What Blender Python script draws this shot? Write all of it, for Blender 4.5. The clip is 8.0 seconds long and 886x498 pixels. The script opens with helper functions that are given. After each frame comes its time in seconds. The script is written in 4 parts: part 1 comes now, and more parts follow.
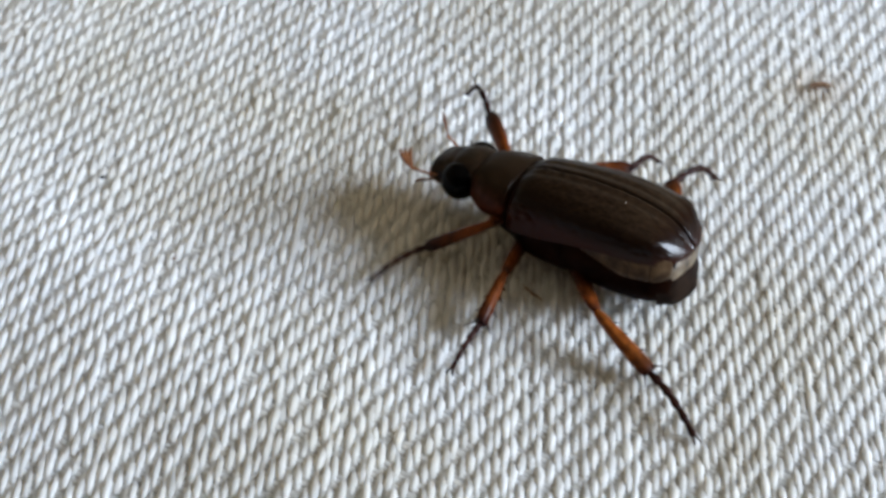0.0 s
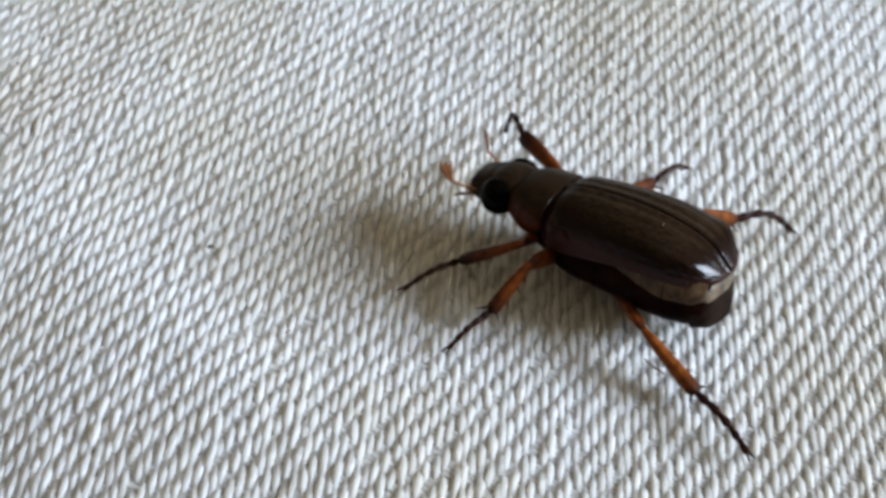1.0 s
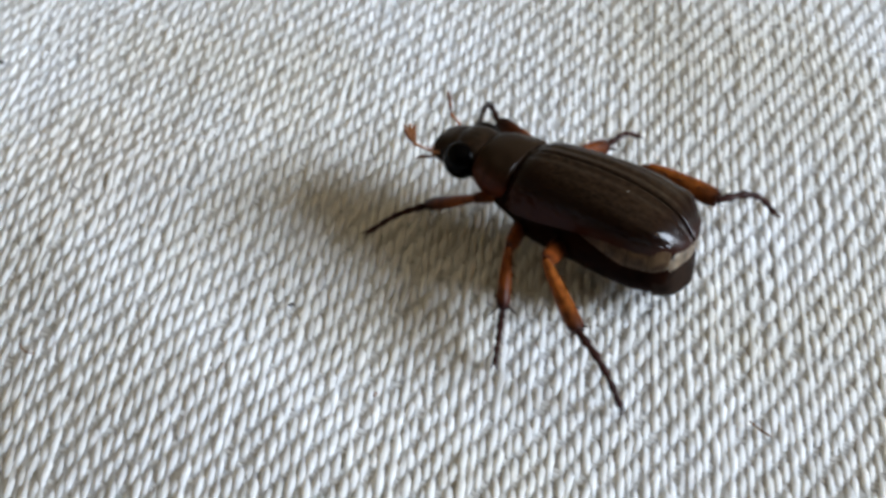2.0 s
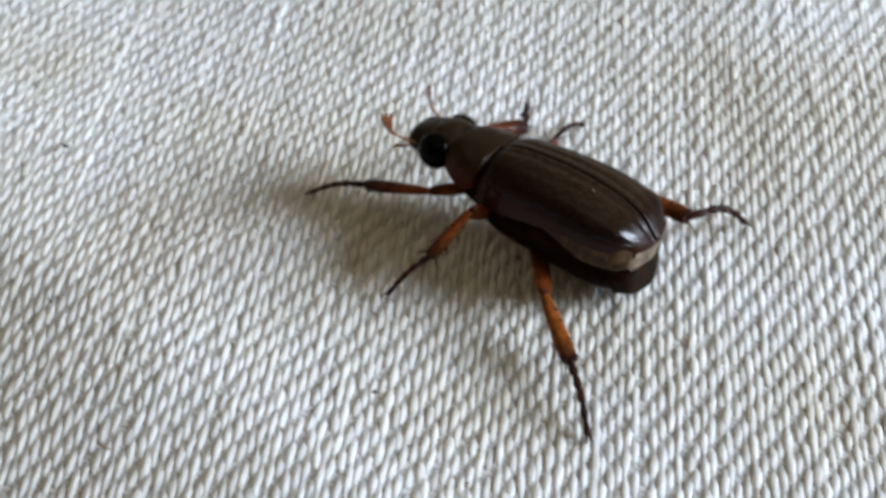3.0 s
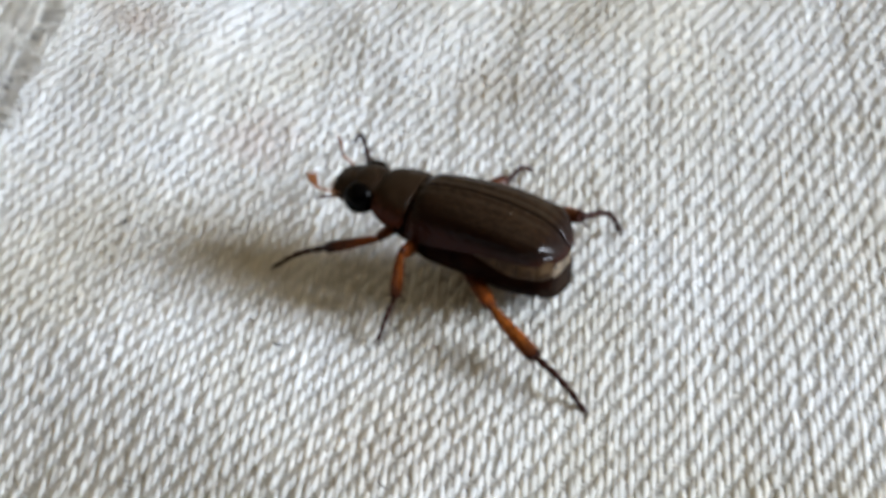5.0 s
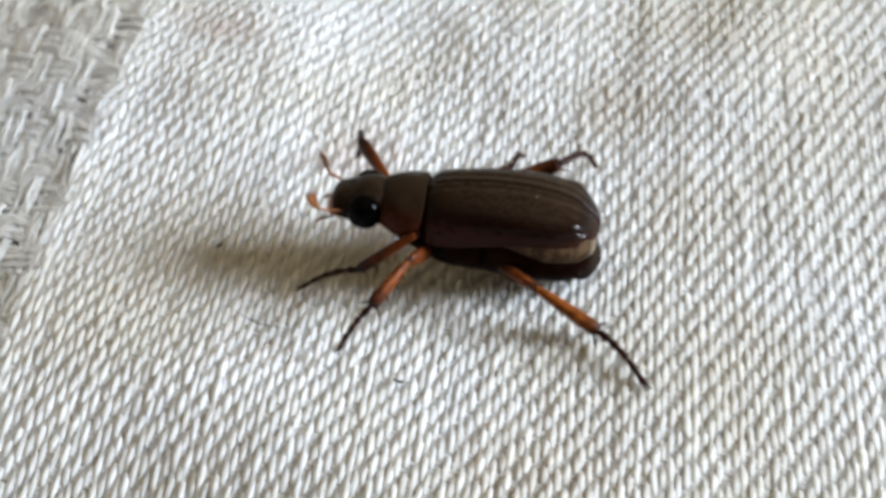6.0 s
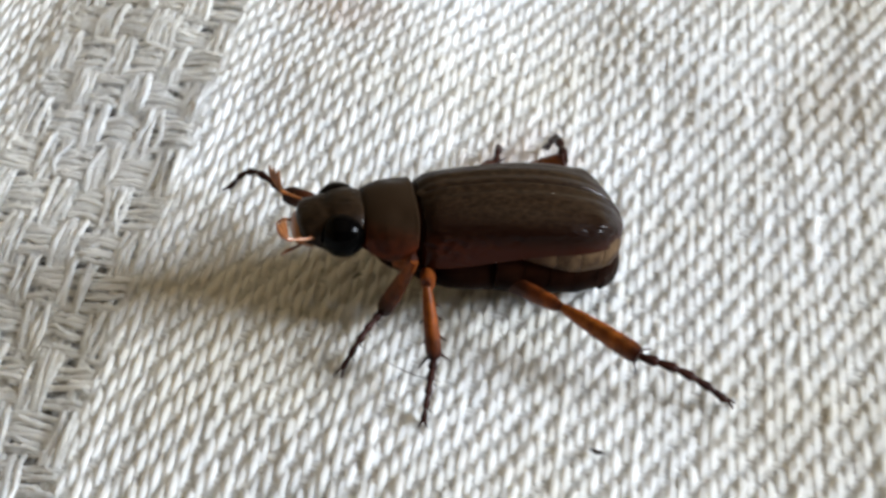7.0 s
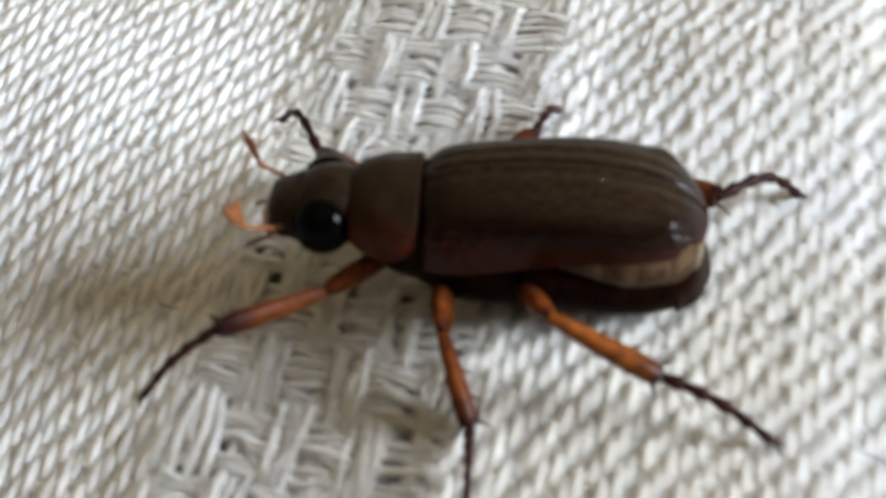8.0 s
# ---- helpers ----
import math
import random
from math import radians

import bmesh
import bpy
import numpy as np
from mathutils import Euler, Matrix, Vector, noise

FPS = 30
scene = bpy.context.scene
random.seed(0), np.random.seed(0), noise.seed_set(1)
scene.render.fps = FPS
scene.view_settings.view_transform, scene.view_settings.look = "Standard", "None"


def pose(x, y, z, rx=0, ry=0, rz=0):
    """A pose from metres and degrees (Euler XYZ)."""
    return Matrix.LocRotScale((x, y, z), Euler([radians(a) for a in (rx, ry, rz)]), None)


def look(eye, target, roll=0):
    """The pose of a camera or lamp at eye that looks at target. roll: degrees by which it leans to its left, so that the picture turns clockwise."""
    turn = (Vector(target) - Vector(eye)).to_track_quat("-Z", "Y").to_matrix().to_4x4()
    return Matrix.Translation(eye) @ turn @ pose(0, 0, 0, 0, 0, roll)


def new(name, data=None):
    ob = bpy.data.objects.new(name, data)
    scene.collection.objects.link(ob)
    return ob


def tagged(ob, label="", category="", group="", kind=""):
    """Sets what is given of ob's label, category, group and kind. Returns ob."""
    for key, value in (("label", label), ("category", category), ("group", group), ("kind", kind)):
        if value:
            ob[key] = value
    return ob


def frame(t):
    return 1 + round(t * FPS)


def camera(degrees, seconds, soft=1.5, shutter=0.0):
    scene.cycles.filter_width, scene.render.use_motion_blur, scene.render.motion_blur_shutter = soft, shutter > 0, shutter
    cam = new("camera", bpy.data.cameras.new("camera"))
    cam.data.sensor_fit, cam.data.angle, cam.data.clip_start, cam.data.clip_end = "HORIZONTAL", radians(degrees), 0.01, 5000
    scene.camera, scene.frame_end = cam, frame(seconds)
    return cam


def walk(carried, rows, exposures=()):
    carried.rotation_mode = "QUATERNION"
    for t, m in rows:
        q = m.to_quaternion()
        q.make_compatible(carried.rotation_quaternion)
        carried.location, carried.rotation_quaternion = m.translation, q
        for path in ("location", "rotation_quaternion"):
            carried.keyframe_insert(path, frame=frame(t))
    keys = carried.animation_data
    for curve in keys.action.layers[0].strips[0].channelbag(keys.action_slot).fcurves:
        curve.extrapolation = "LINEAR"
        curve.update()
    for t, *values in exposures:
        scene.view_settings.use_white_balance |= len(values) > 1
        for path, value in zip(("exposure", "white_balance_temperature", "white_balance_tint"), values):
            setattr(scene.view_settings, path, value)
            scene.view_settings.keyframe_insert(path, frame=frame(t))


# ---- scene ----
# ---- camera: millimetres and degrees; the cloth lies at z = 0 ----
MM = 0.001
cam = camera(28.0, 8.0, soft=3.2, shutter=0.5)
# a small phone lens: a finger's width of sharp depth round the beetle
cam.data.dof.use_dof, cam.data.dof.focus_distance, cam.data.dof.aperture_fstop = True, 0.072, 105.0
CAM_ROWS = [
    (0.0, -0.00, 0.00, 60.94, 43.10, -1.50, 6.10),
    (0.5, -2.92, 1.44, 61.75, 43.03, -1.57, 6.06),
    (1.0, -5.47, 2.40, 61.19, 43.73, -1.33, 6.18),
    (1.5, -7.81, 3.97, 60.80, 43.82, -1.26, 6.23),
    (2.8, -10.16, 7.15, 57.88, 46.34, 1.43, 6.49),
    (3.0, -11.39, 7.90, 59.25, 46.02, 1.39, 6.09),
    (3.5, -12.84, 9.71, 61.60, 45.74, 2.08, 5.79),
    (4.0, -15.16, 11.24, 64.35, 45.42, 2.77, 5.30),
    (4.5, -18.49, 12.79, 67.21, 44.87, 3.04, 4.71),
    (5.0, -21.94, 14.45, 70.01, 44.12, 3.46, 4.37),
    (5.2, -23.73, 15.16, 70.72, 43.81, 3.35, 4.21),
    (6.3, -32.90, 22.71, 61.13, 45.37, 2.68, 3.99),
    (6.5, -35.08, 25.07, 59.78, 45.02, 2.30, 3.79),
    (7.0, -40.00, 32.48, 53.19, 45.03, 2.39, 4.23),
    (7.5, -46.85, 39.48, 47.18, 44.65, 2.71, 4.99),
    (8.0, -52.26, 46.63, 40.67, 44.68, 4.40, 7.50),
]
walk(cam, [(t, pose(x * MM, y * MM, z * MM, rx, ry, rz)) for t, x, y, z, rx, ry, rz in CAM_ROWS],
     [(0.0, -0.27, 6240, 11.5), (3.5, -0.28, 6380, 11.5), (5.0, -0.1, 6500, 11.5), (6.5, 0.01, 6610, 11.5), (8.0, 0.07, 6680, 11.5)])

# ---- light: an overcast day through one small window ----
world = bpy.data.worlds.new("world")
scene.world = world
world.use_nodes = True
sky = world.node_tree.nodes.new("ShaderNodeTexSky")
sky.sky_type, sky.sun_disc, sky.sun_elevation, sky.sun_rotation = "NISHITA", False, radians(19), radians(87)
world.node_tree.links.new(sky.outputs["Color"], world.node_tree.nodes["Background"].inputs["Color"])
world.node_tree.nodes["Background"].inputs["Strength"].default_value = 0.1


def window_light(name, place, target, wide, high, watts, colour):
    lamp = bpy.data.lights.new(name, "AREA")
    lamp.shape, lamp.size, lamp.size_y, lamp.energy, lamp.color = "RECTANGLE", wide, high, watts, colour
    ob = new(name, lamp)
    ob.matrix_world = look(place, target)
    return ob


window_light("window_daylight", (1.94, 0.12, 0.8), (-0.03, 0.07, 0.03), 0.78, 0.76, 116.0, (0.765, 0.873, 1.0))


# ---- materials ----
def node_material(name):
    m = bpy.data.materials.new(name)
    m.use_nodes = True
    return m, m.node_tree.nodes, m.node_tree.links, m.node_tree.nodes["Principled BSDF"]


def surface(name, dark, light, scale, rough=0.5, grain=0.0, grain_scale=8000.0, sss=0.0, spread=(0.35, 0.65), coat=0.0, spec=0.5, stretch=(1, 1, 1), rough_coat=False, relief=0.000014, coat_rough=0.16, coat_ior=1.3):
    """Two tones mixed by noise of a given scale (per metre), with a fine bump."""
    m, n, l, p = node_material(name)
    where = n.new("ShaderNodeTexCoord")
    drawn = n.new("ShaderNodeMapping")
    drawn.inputs["Scale"].default_value = stretch
    l.new(where.outputs["Object"], drawn.inputs["Vector"])
    big = n.new("ShaderNodeTexNoise")
    big.inputs["Scale"].default_value, big.inputs["Detail"].default_value = scale, 5
    l.new(drawn.outputs["Vector"], big.inputs["Vector"])
    ramp = n.new("ShaderNodeValToRGB")
    ramp.color_ramp.elements[0].position, ramp.color_ramp.elements[1].position = spread
    ramp.color_ramp.elements[0].color, ramp.color_ramp.elements[1].color = (*dark, 1), (*light, 1)
    l.new(big.outputs["Fac"], ramp.inputs["Fac"])
    l.new(ramp.outputs["Color"], p.inputs["Base Color"])
    p.inputs["Roughness"].default_value = rough
    p.inputs["Specular IOR Level"].default_value = spec
    p.inputs["Coat Weight"].default_value = coat
    p.inputs["Coat Roughness"].default_value = coat_rough
    p.inputs["Coat IOR"].default_value = coat_ior
    if sss:
        p.inputs["Subsurface Weight"].default_value = sss
        p.inputs["Subsurface Radius"].default_value = (0.0006, 0.0003, 0.00012)
        p.inputs["Subsurface Scale"].default_value = 1.0
    if grain:
        fine = n.new("ShaderNodeTexNoise")
        fine.inputs["Scale"].default_value, fine.inputs["Detail"].default_value = grain_scale, 4
        l.new(drawn.outputs["Vector"], fine.inputs["Vector"])
        bump = n.new("ShaderNodeBump")
        bump.inputs["Strength"].default_value, bump.inputs["Distance"].default_value = grain, relief
        l.new(fine.outputs["Fac"], bump.inputs["Height"])
        l.new(bump.outputs["Normal"], p.inputs["Normal"])
        if rough_coat:
            soft = n.new("ShaderNodeBump")
            soft.inputs["Strength"].default_value, soft.inputs["Distance"].default_value = grain * 0.5, relief
            l.new(fine.outputs["Fac"], soft.inputs["Height"])
            l.new(soft.outputs["Normal"], p.inputs["Coat Normal"])
    return m


def cotton(name, tint, fibre_along):
    """Unbleached cotton: off-white, with faint tan soiling, a pinkish stain and fine fibres along the yarn."""
    m, n, l, p = node_material(name)
    where = n.new("ShaderNodeTexCoord")
    soil = n.new("ShaderNodeTexNoise")
    soil.inputs["Scale"].default_value, soil.inputs["Detail"].default_value = 70.0, 4
    l.new(where.outputs["Object"], soil.inputs["Vector"])
    ramp = n.new("ShaderNodeValToRGB")
    ramp.color_ramp.elements[0].position, ramp.color_ramp.elements[1].position = 0.36, 0.6
    ramp.color_ramp.elements[0].color = (tint[0] * 0.82, tint[1] * 0.78, tint[2] * 0.7, 1)
    ramp.color_ramp.elements[1].color = (*tint, 1)
    l.new(soil.outputs["Fac"], ramp.inputs["Fac"])
    colour = ramp.outputs["Color"]
    for place, size, stain in STAINS:
        away = n.new("ShaderNodeVectorMath")
        away.operation = "DISTANCE"
        warp = n.new("ShaderNodeTexNoise")
        warp.inputs["Scale"].default_value = 400.0
        l.new(where.outputs["Object"], warp.inputs["Vector"])
        shift = n.new("ShaderNodeVectorMath")
        shift.operation, shift.inputs["Scale"].default_value = "SCALE", 0.004
        l.new(warp.outputs["Color"], shift.inputs[0])
        moved = n.new("ShaderNodeVectorMath")
        moved.operation = "ADD"
        l.new(where.outputs["Object"], moved.inputs[0])
        l.new(shift.outputs["Vector"], moved.inputs[1])
        l.new(moved.outputs["Vector"], away.inputs[0])
        away.inputs[1].default_value = (place[0] * MM + 0.002, place[1] * MM + 0.002, 0.002)
        fall = n.new("ShaderNodeMapRange")
        fall.inputs["From Min"].default_value, fall.inputs["From Max"].default_value = size * 0.3 * MM, size * MM
        fall.inputs["To Min"].default_value, fall.inputs["To Max"].default_value = 0.42, 0.0
        l.new(away.outputs["Value"], fall.inputs["Value"])
        mix = n.new("ShaderNodeMixRGB")
        mix.inputs["Color2"].default_value = (*stain, 1)
        l.new(fall.outputs["Result"], mix.inputs["Fac"])
        l.new(colour, mix.inputs["Color1"])
        colour = mix.outputs["Color"]
    geo = n.new("ShaderNodeObjectInfo")
    span = n.new("ShaderNodeMapRange")
    span.inputs["To Min"].default_value, span.inputs["To Max"].default_value = 0.88, 1.04
    l.new(geo.outputs["Random"], span.inputs["Value"])
    each = n.new("ShaderNodeVectorMath")
    each.operation = "SCALE"
    l.new(colour, each.inputs[0])
    l.new(span.outputs["Result"], each.inputs["Scale"])
    l.new(each.outputs["Vector"], p.inputs["Base Color"])
    p.inputs["Roughness"].default_value = 0.85
    p.inputs["Specular IOR Level"].default_value = 0.25
    p.inputs["Sheen Weight"].default_value = 0.05
    p.inputs["Subsurface Weight"].default_value = 0.85
    p.inputs["Subsurface Radius"].default_value = (0.0009, 0.00085, 0.00078)
    p.inputs["Subsurface Scale"].default_value = 1.0
    stretch = n.new("ShaderNodeMapping")
    stretch.inputs["Scale"].default_value = fibre_along
    stretch.inputs["Rotation"].default_value = (0, 0, radians(LEAN_DEGREES))
    l.new(where.outputs["Object"], stretch.inputs["Vector"])
    fibre = n.new("ShaderNodeTexNoise")
    fibre.inputs["Scale"].default_value, fibre.inputs["Detail"].default_value = 1.0, 3
    l.new(stretch.outputs["Vector"], fibre.inputs["Vector"])
    bump = n.new("ShaderNodeBump")
    bump.inputs["Strength"].default_value, bump.inputs["Distance"].default_value = 0.6, 0.00007
    l.new(fibre.outputs["Fac"], bump.inputs["Height"])
    l.new(bump.outputs["Normal"], p.inputs["Normal"])
    return m


def shaded_limb(name, amber, brown, start, end, axis="X", rough=0.38, coat=0.07, spec=0.08):
    """Amber chitin that turns dark brown towards one end of the part (along one axis, metres)."""
    m = surface(name, tuple(v * 0.45 for v in amber), amber, 2600.0, rough, 0.45, 9000.0, sss=0.05 if axis == "X" else 0.0, coat=coat, spec=spec, relief=0.00003)
    n, l = m.node_tree.nodes, m.node_tree.links
    p = n["Principled BSDF"]
    before = p.inputs["Base Color"].links[0].from_socket
    split = n.new("ShaderNodeSeparateXYZ")
    l.new(n["Texture Coordinate"].outputs["Object"], split.inputs[0])
    fall = n.new("ShaderNodeMapRange")
    fall.inputs["From Min"].default_value, fall.inputs["From Max"].default_value = start, end
    l.new(split.outputs[axis], fall.inputs["Value"])
    mix = n.new("ShaderNodeMixRGB")
    mix.inputs["Color2"].default_value = (*brown, 1)
    l.new(fall.outputs["Result"], mix.inputs["Fac"])
    l.new(before, mix.inputs["Color1"])
    l.new(mix.outputs["Color"], p.inputs["Base Color"])
    return m


def tinted(m, colour, axis, start, end, amount):
    """Lets a second colour take over along one axis of the part."""
    n, l = m.node_tree.nodes, m.node_tree.links
    p = n["Principled BSDF"]
    before = p.inputs["Base Color"].links[0].from_socket
    split = n.new("ShaderNodeSeparateXYZ")
    l.new(n["Texture Coordinate"].outputs["Object"], split.inputs[0])
    fall = n.new("ShaderNodeMapRange")
    fall.inputs["From Min"].default_value, fall.inputs["From Max"].default_value, fall.inputs["To Max"].default_value = start, end, amount
    l.new(split.outputs[axis], fall.inputs["Value"])
    mix = n.new("ShaderNodeMixRGB")
    mix.inputs["Color2"].default_value = (*colour, 1)
    l.new(fall.outputs["Result"], mix.inputs["Fac"])
    l.new(before, mix.inputs["Color1"])
    l.new(mix.outputs["Color"], p.inputs["Base Color"])
    return m


def glossier(m, axis, start, end, low, high):
    """Lets the clear coat grow along one axis of the part."""
    n, l = m.node_tree.nodes, m.node_tree.links
    split = n.new("ShaderNodeSeparateXYZ")
    l.new(n["Texture Coordinate"].outputs["Object"], split.inputs[0])
    grow = n.new("ShaderNodeMapRange")
    grow.inputs["From Min"].default_value, grow.inputs["From Max"].default_value = start, end
    grow.inputs["To Min"].default_value, grow.inputs["To Max"].default_value = low, high
    l.new(split.outputs[axis], grow.inputs["Value"])
    l.new(grow.outputs["Result"], n["Principled BSDF"].inputs["Coat Weight"])
    return m


LEAN_DEGREES = 6.5
STAINS = [((-51.6, 100.8), 2.6, (0.42, 0.27, 0.22)), ((-53.8, 101.4), 2.4, (0.36, 0.27, 0.2)), ((-43.1, 90.8), 3.2, (0.56, 0.42, 0.38)), ((-29.0, 95.0), 4.5, (0.45, 0.38, 0.28)), ((-32.5, 68.0), 6.0, (0.6, 0.53, 0.44)), ((13.7, 71.0), 2.2, (0.35, 0.24, 0.14))]
WARP_COTTON = cotton("warp_cotton", (0.79, 0.783, 0.757), (9000, 1500, 9000))
WEFT_COTTON = cotton("weft_cotton", (0.785, 0.775, 0.745), (1500, 9000, 9000))
SHEET_COTTON = surface("sheet_cotton", (0.5, 0.47, 0.42), (0.66, 0.63, 0.58), 60.0, 0.9, 0.6, 1800.0)
# Grey for the sheet under the yarns: the gaps' shade put into colour.
GAP_SHADE = surface("gap_shade", (0.27, 0.26, 0.245), (0.37, 0.36, 0.34), 200.0, 0.95, 0.5, 3000.0)
PLASTER = surface("wall_plaster", (0.55, 0.435, 0.265), (0.62, 0.505, 0.33), 3.0, 0.9, 0.2, 60.0)
BOARDS = surface("floor_wood", (0.16, 0.09, 0.05), (0.26, 0.16, 0.09), 6.0, 0.5, 0.2, 60.0)
# Dark tone of the unseen south wall, set to weaken the fill light.
DIM_WALL = surface("dim_wall", (0.035, 0.022, 0.014), (0.075, 0.05, 0.032), 4.0, 0.6, 0.2, 60.0)
WHITE_PAINT = surface("white_paint", (0.74, 0.73, 0.7), (0.8, 0.79, 0.77), 5.0, 0.5)
# The flank's shade is put into its colour; the redder lower margin is real.
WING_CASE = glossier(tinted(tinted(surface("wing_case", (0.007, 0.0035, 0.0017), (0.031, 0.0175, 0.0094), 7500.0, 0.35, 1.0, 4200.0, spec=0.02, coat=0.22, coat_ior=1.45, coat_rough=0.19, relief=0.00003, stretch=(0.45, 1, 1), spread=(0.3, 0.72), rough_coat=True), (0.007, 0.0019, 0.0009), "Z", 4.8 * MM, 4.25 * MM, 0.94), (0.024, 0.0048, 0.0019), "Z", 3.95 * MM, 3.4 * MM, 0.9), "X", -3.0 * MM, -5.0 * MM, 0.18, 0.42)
SHIELD = shaded_limb("shield", (0.075, 0.0145, 0.0052), (0.0165, 0.009, 0.0046), 2.9 * MM, 4.0 * MM, "Z", rough=0.4, coat=0.14, spec=0.03)
HEAD_CHITIN = surface("head_chitin", (0.007, 0.0036, 0.0018), (0.021, 0.0115, 0.006), 1500.0, 0.4, 0.8, 4500.0, coat=0.18, spec=0.05, rough_coat=True, relief=0.00006)
BELLY = surface("belly", (0.004, 0.0013, 0.0007), (0.0125, 0.0038, 0.0017), 900.0, 0.38, 0.8, 5000.0, spec=0.015, relief=0.00002)
PALE_SKIN = tinted(surface("pale_skin", (0.03, 0.015, 0.007), (0.115, 0.07, 0.036), 1500.0, 0.45, 0.4, 9000.0, spec=0.12), (0.03, 0.01, 0.004), "X", -3.6 * MM, -1.6 * MM, 0.97)
CREAM_SKIN = surface("cream_skin", (0.04, 0.026, 0.015), (0.2, 0.15, 0.095), 1500.0, 0.45, 0.4, 9000.0, sss=0.2)
DARK_TAIL = surface("dark_tail", (0.008, 0.0045, 0.0032), (0.02, 0.012, 0.008), 1500.0, 0.5, 0.6, 9000.0, spec=0.03)
EYE_BLACK = surface("eye_black", (0.0006, 0.0006, 0.0006), (0.0014, 0.0011, 0.0011), 900.0, 0.05, 0.0, spec=0.04)
AMBER = surface("amber_chitin", (0.2, 0.065, 0.014), (0.32, 0.115, 0.026), 1600.0, 0.32, 0.3, 9000.0, sss=0.25, coat=0.2)
RED_CHITIN = surface("red_chitin", (0.1, 0.03, 0.012), (0.2, 0.065, 0.022), 1400.0, 0.35, 0.3, 9000.0, sss=0.15, coat=0.2)
DARK_CHITIN = surface("dark_chitin", (0.018, 0.007, 0.006), (0.035, 0.012, 0.009), 1600.0, 0.4, 0.4, 9000.0, coat=0.06, spec=0.06)
CLUB = surface("club_amber", (0.16, 0.05, 0.013), (0.26, 0.095, 0.027), 1800.0, 0.4, 0.3, 9000.0, sss=0.08)
SCAR = surface("dust", (0.02, 0.016, 0.015), (0.06, 0.045, 0.04), 4000.0, 0.8)
RUST_DUST = surface("rust_dust", (0.12, 0.06, 0.03), (0.25, 0.14, 0.07), 4000.0, 0.8)
# Each thigh is brown at the knee and darkens again towards the hip.
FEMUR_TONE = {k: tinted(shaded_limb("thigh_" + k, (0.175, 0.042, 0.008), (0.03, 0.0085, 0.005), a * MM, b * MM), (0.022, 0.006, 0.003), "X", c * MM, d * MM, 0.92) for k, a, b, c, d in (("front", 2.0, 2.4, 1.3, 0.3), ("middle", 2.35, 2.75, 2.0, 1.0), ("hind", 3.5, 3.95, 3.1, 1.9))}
TIBIA_TONE = {k: shaded_limb("shin_" + k, c, (0.018, 0.005, 0.004), a * MM, b * MM) for k, a, b, c in (("front", 1.2, 3.3, (0.17, 0.041, 0.0075)), ("middle", 1.6, 2.8, (0.19, 0.047, 0.0085)), ("hind", 2.5, 3.7, (0.23, 0.064, 0.011)))}


# ---- mesh helpers (coordinates in millimetres) ----
def part(name, bm, material, parent, label="", smooth=True):
    """Links a bmesh, built in millimetres, as one mesh object under a thing or part."""
    mesh = bpy.data.meshes.new(name)
    bmesh.ops.scale(bm, vec=(MM, MM, MM), verts=bm.verts)
    bmesh.ops.recalc_face_normals(bm, faces=bm.faces)
    for f in bm.faces:
        f.smooth = smooth
    for e in bm.edges:
        if len(e.link_faces) == 2 and e.calc_face_angle(0.0) > 0.9:
            e.smooth = False
    bm.to_mesh(mesh)
    bm.free()
    mesh.materials.append(material)
    ob = new(name, mesh)
    if parent:
        ob.parent = parent
    if label:
        tagged(ob, label)
    return ob


def loft(rings, bm=None, close=True, caps=True):
    """A skin over rings of equally many points."""
    bm = bm or bmesh.new()
    made = [[bm.verts.new(p) for p in ring] for ring in rings]
    k = len(rings[0])
    for a, b in zip(made, made[1:]):
        for i in range(k if close else k - 1):
            j = (i + 1) % k
            bm.faces.new((a[i], a[j], b[j], b[i]))
    if caps:
        bm.faces.new(made[0][::-1])
        bm.faces.new(made[-1])
    return bm


def along(points, radii, sides=8, flat=1.0, bm=None):
    """A tube through points with a radius at each; flat squeezes it in one direction."""
    rings = []
    pts = [Vector(p) for p in points]
    side = None
    for i, p in enumerate(pts):
        ahead = (pts[min(i + 1, len(pts) - 1)] - pts[max(i - 1, 0)]).normalized()
        if side is None:
            side = ahead.cross(Vector((0, 0, 1)))
            if side.length < 0.1:
                side = ahead.cross(Vector((0, 1, 0)))
        side = (side - ahead * side.dot(ahead)).normalized()
        up = side.cross(ahead)
        rings.append([p + side * radii[i] * flat * math.cos(a) + up * radii[i] * math.sin(a) for a in (2 * math.pi * k / sides for k in range(sides))])
    return loft(rings, bm)


def curve(pairs, x):
    """Smooth value at x through (x, value) pairs in rising order."""
    if x <= pairs[0][0]:
        return pairs[0][1]
    for k in range(len(pairs) - 1):
        (a, u), (b, v) = pairs[k], pairs[k + 1]
        if x <= b:
            h, f = b - a, (x - a) / (b - a)
            (p, r), (q, s) = pairs[max(k - 1, 0)], pairs[min(k + 2, len(pairs) - 1)]
            m, n = (v - r) / (b - p) * h, (s - u) / (q - a) * h
            return u + f * m + f * f * (3 * (v - u) - 2 * m - n) + f * f * f * (2 * (u - v) + m + n)
    return pairs[-1][1]


def bulge(a, power):
    return math.copysign(abs(a) ** power, a)


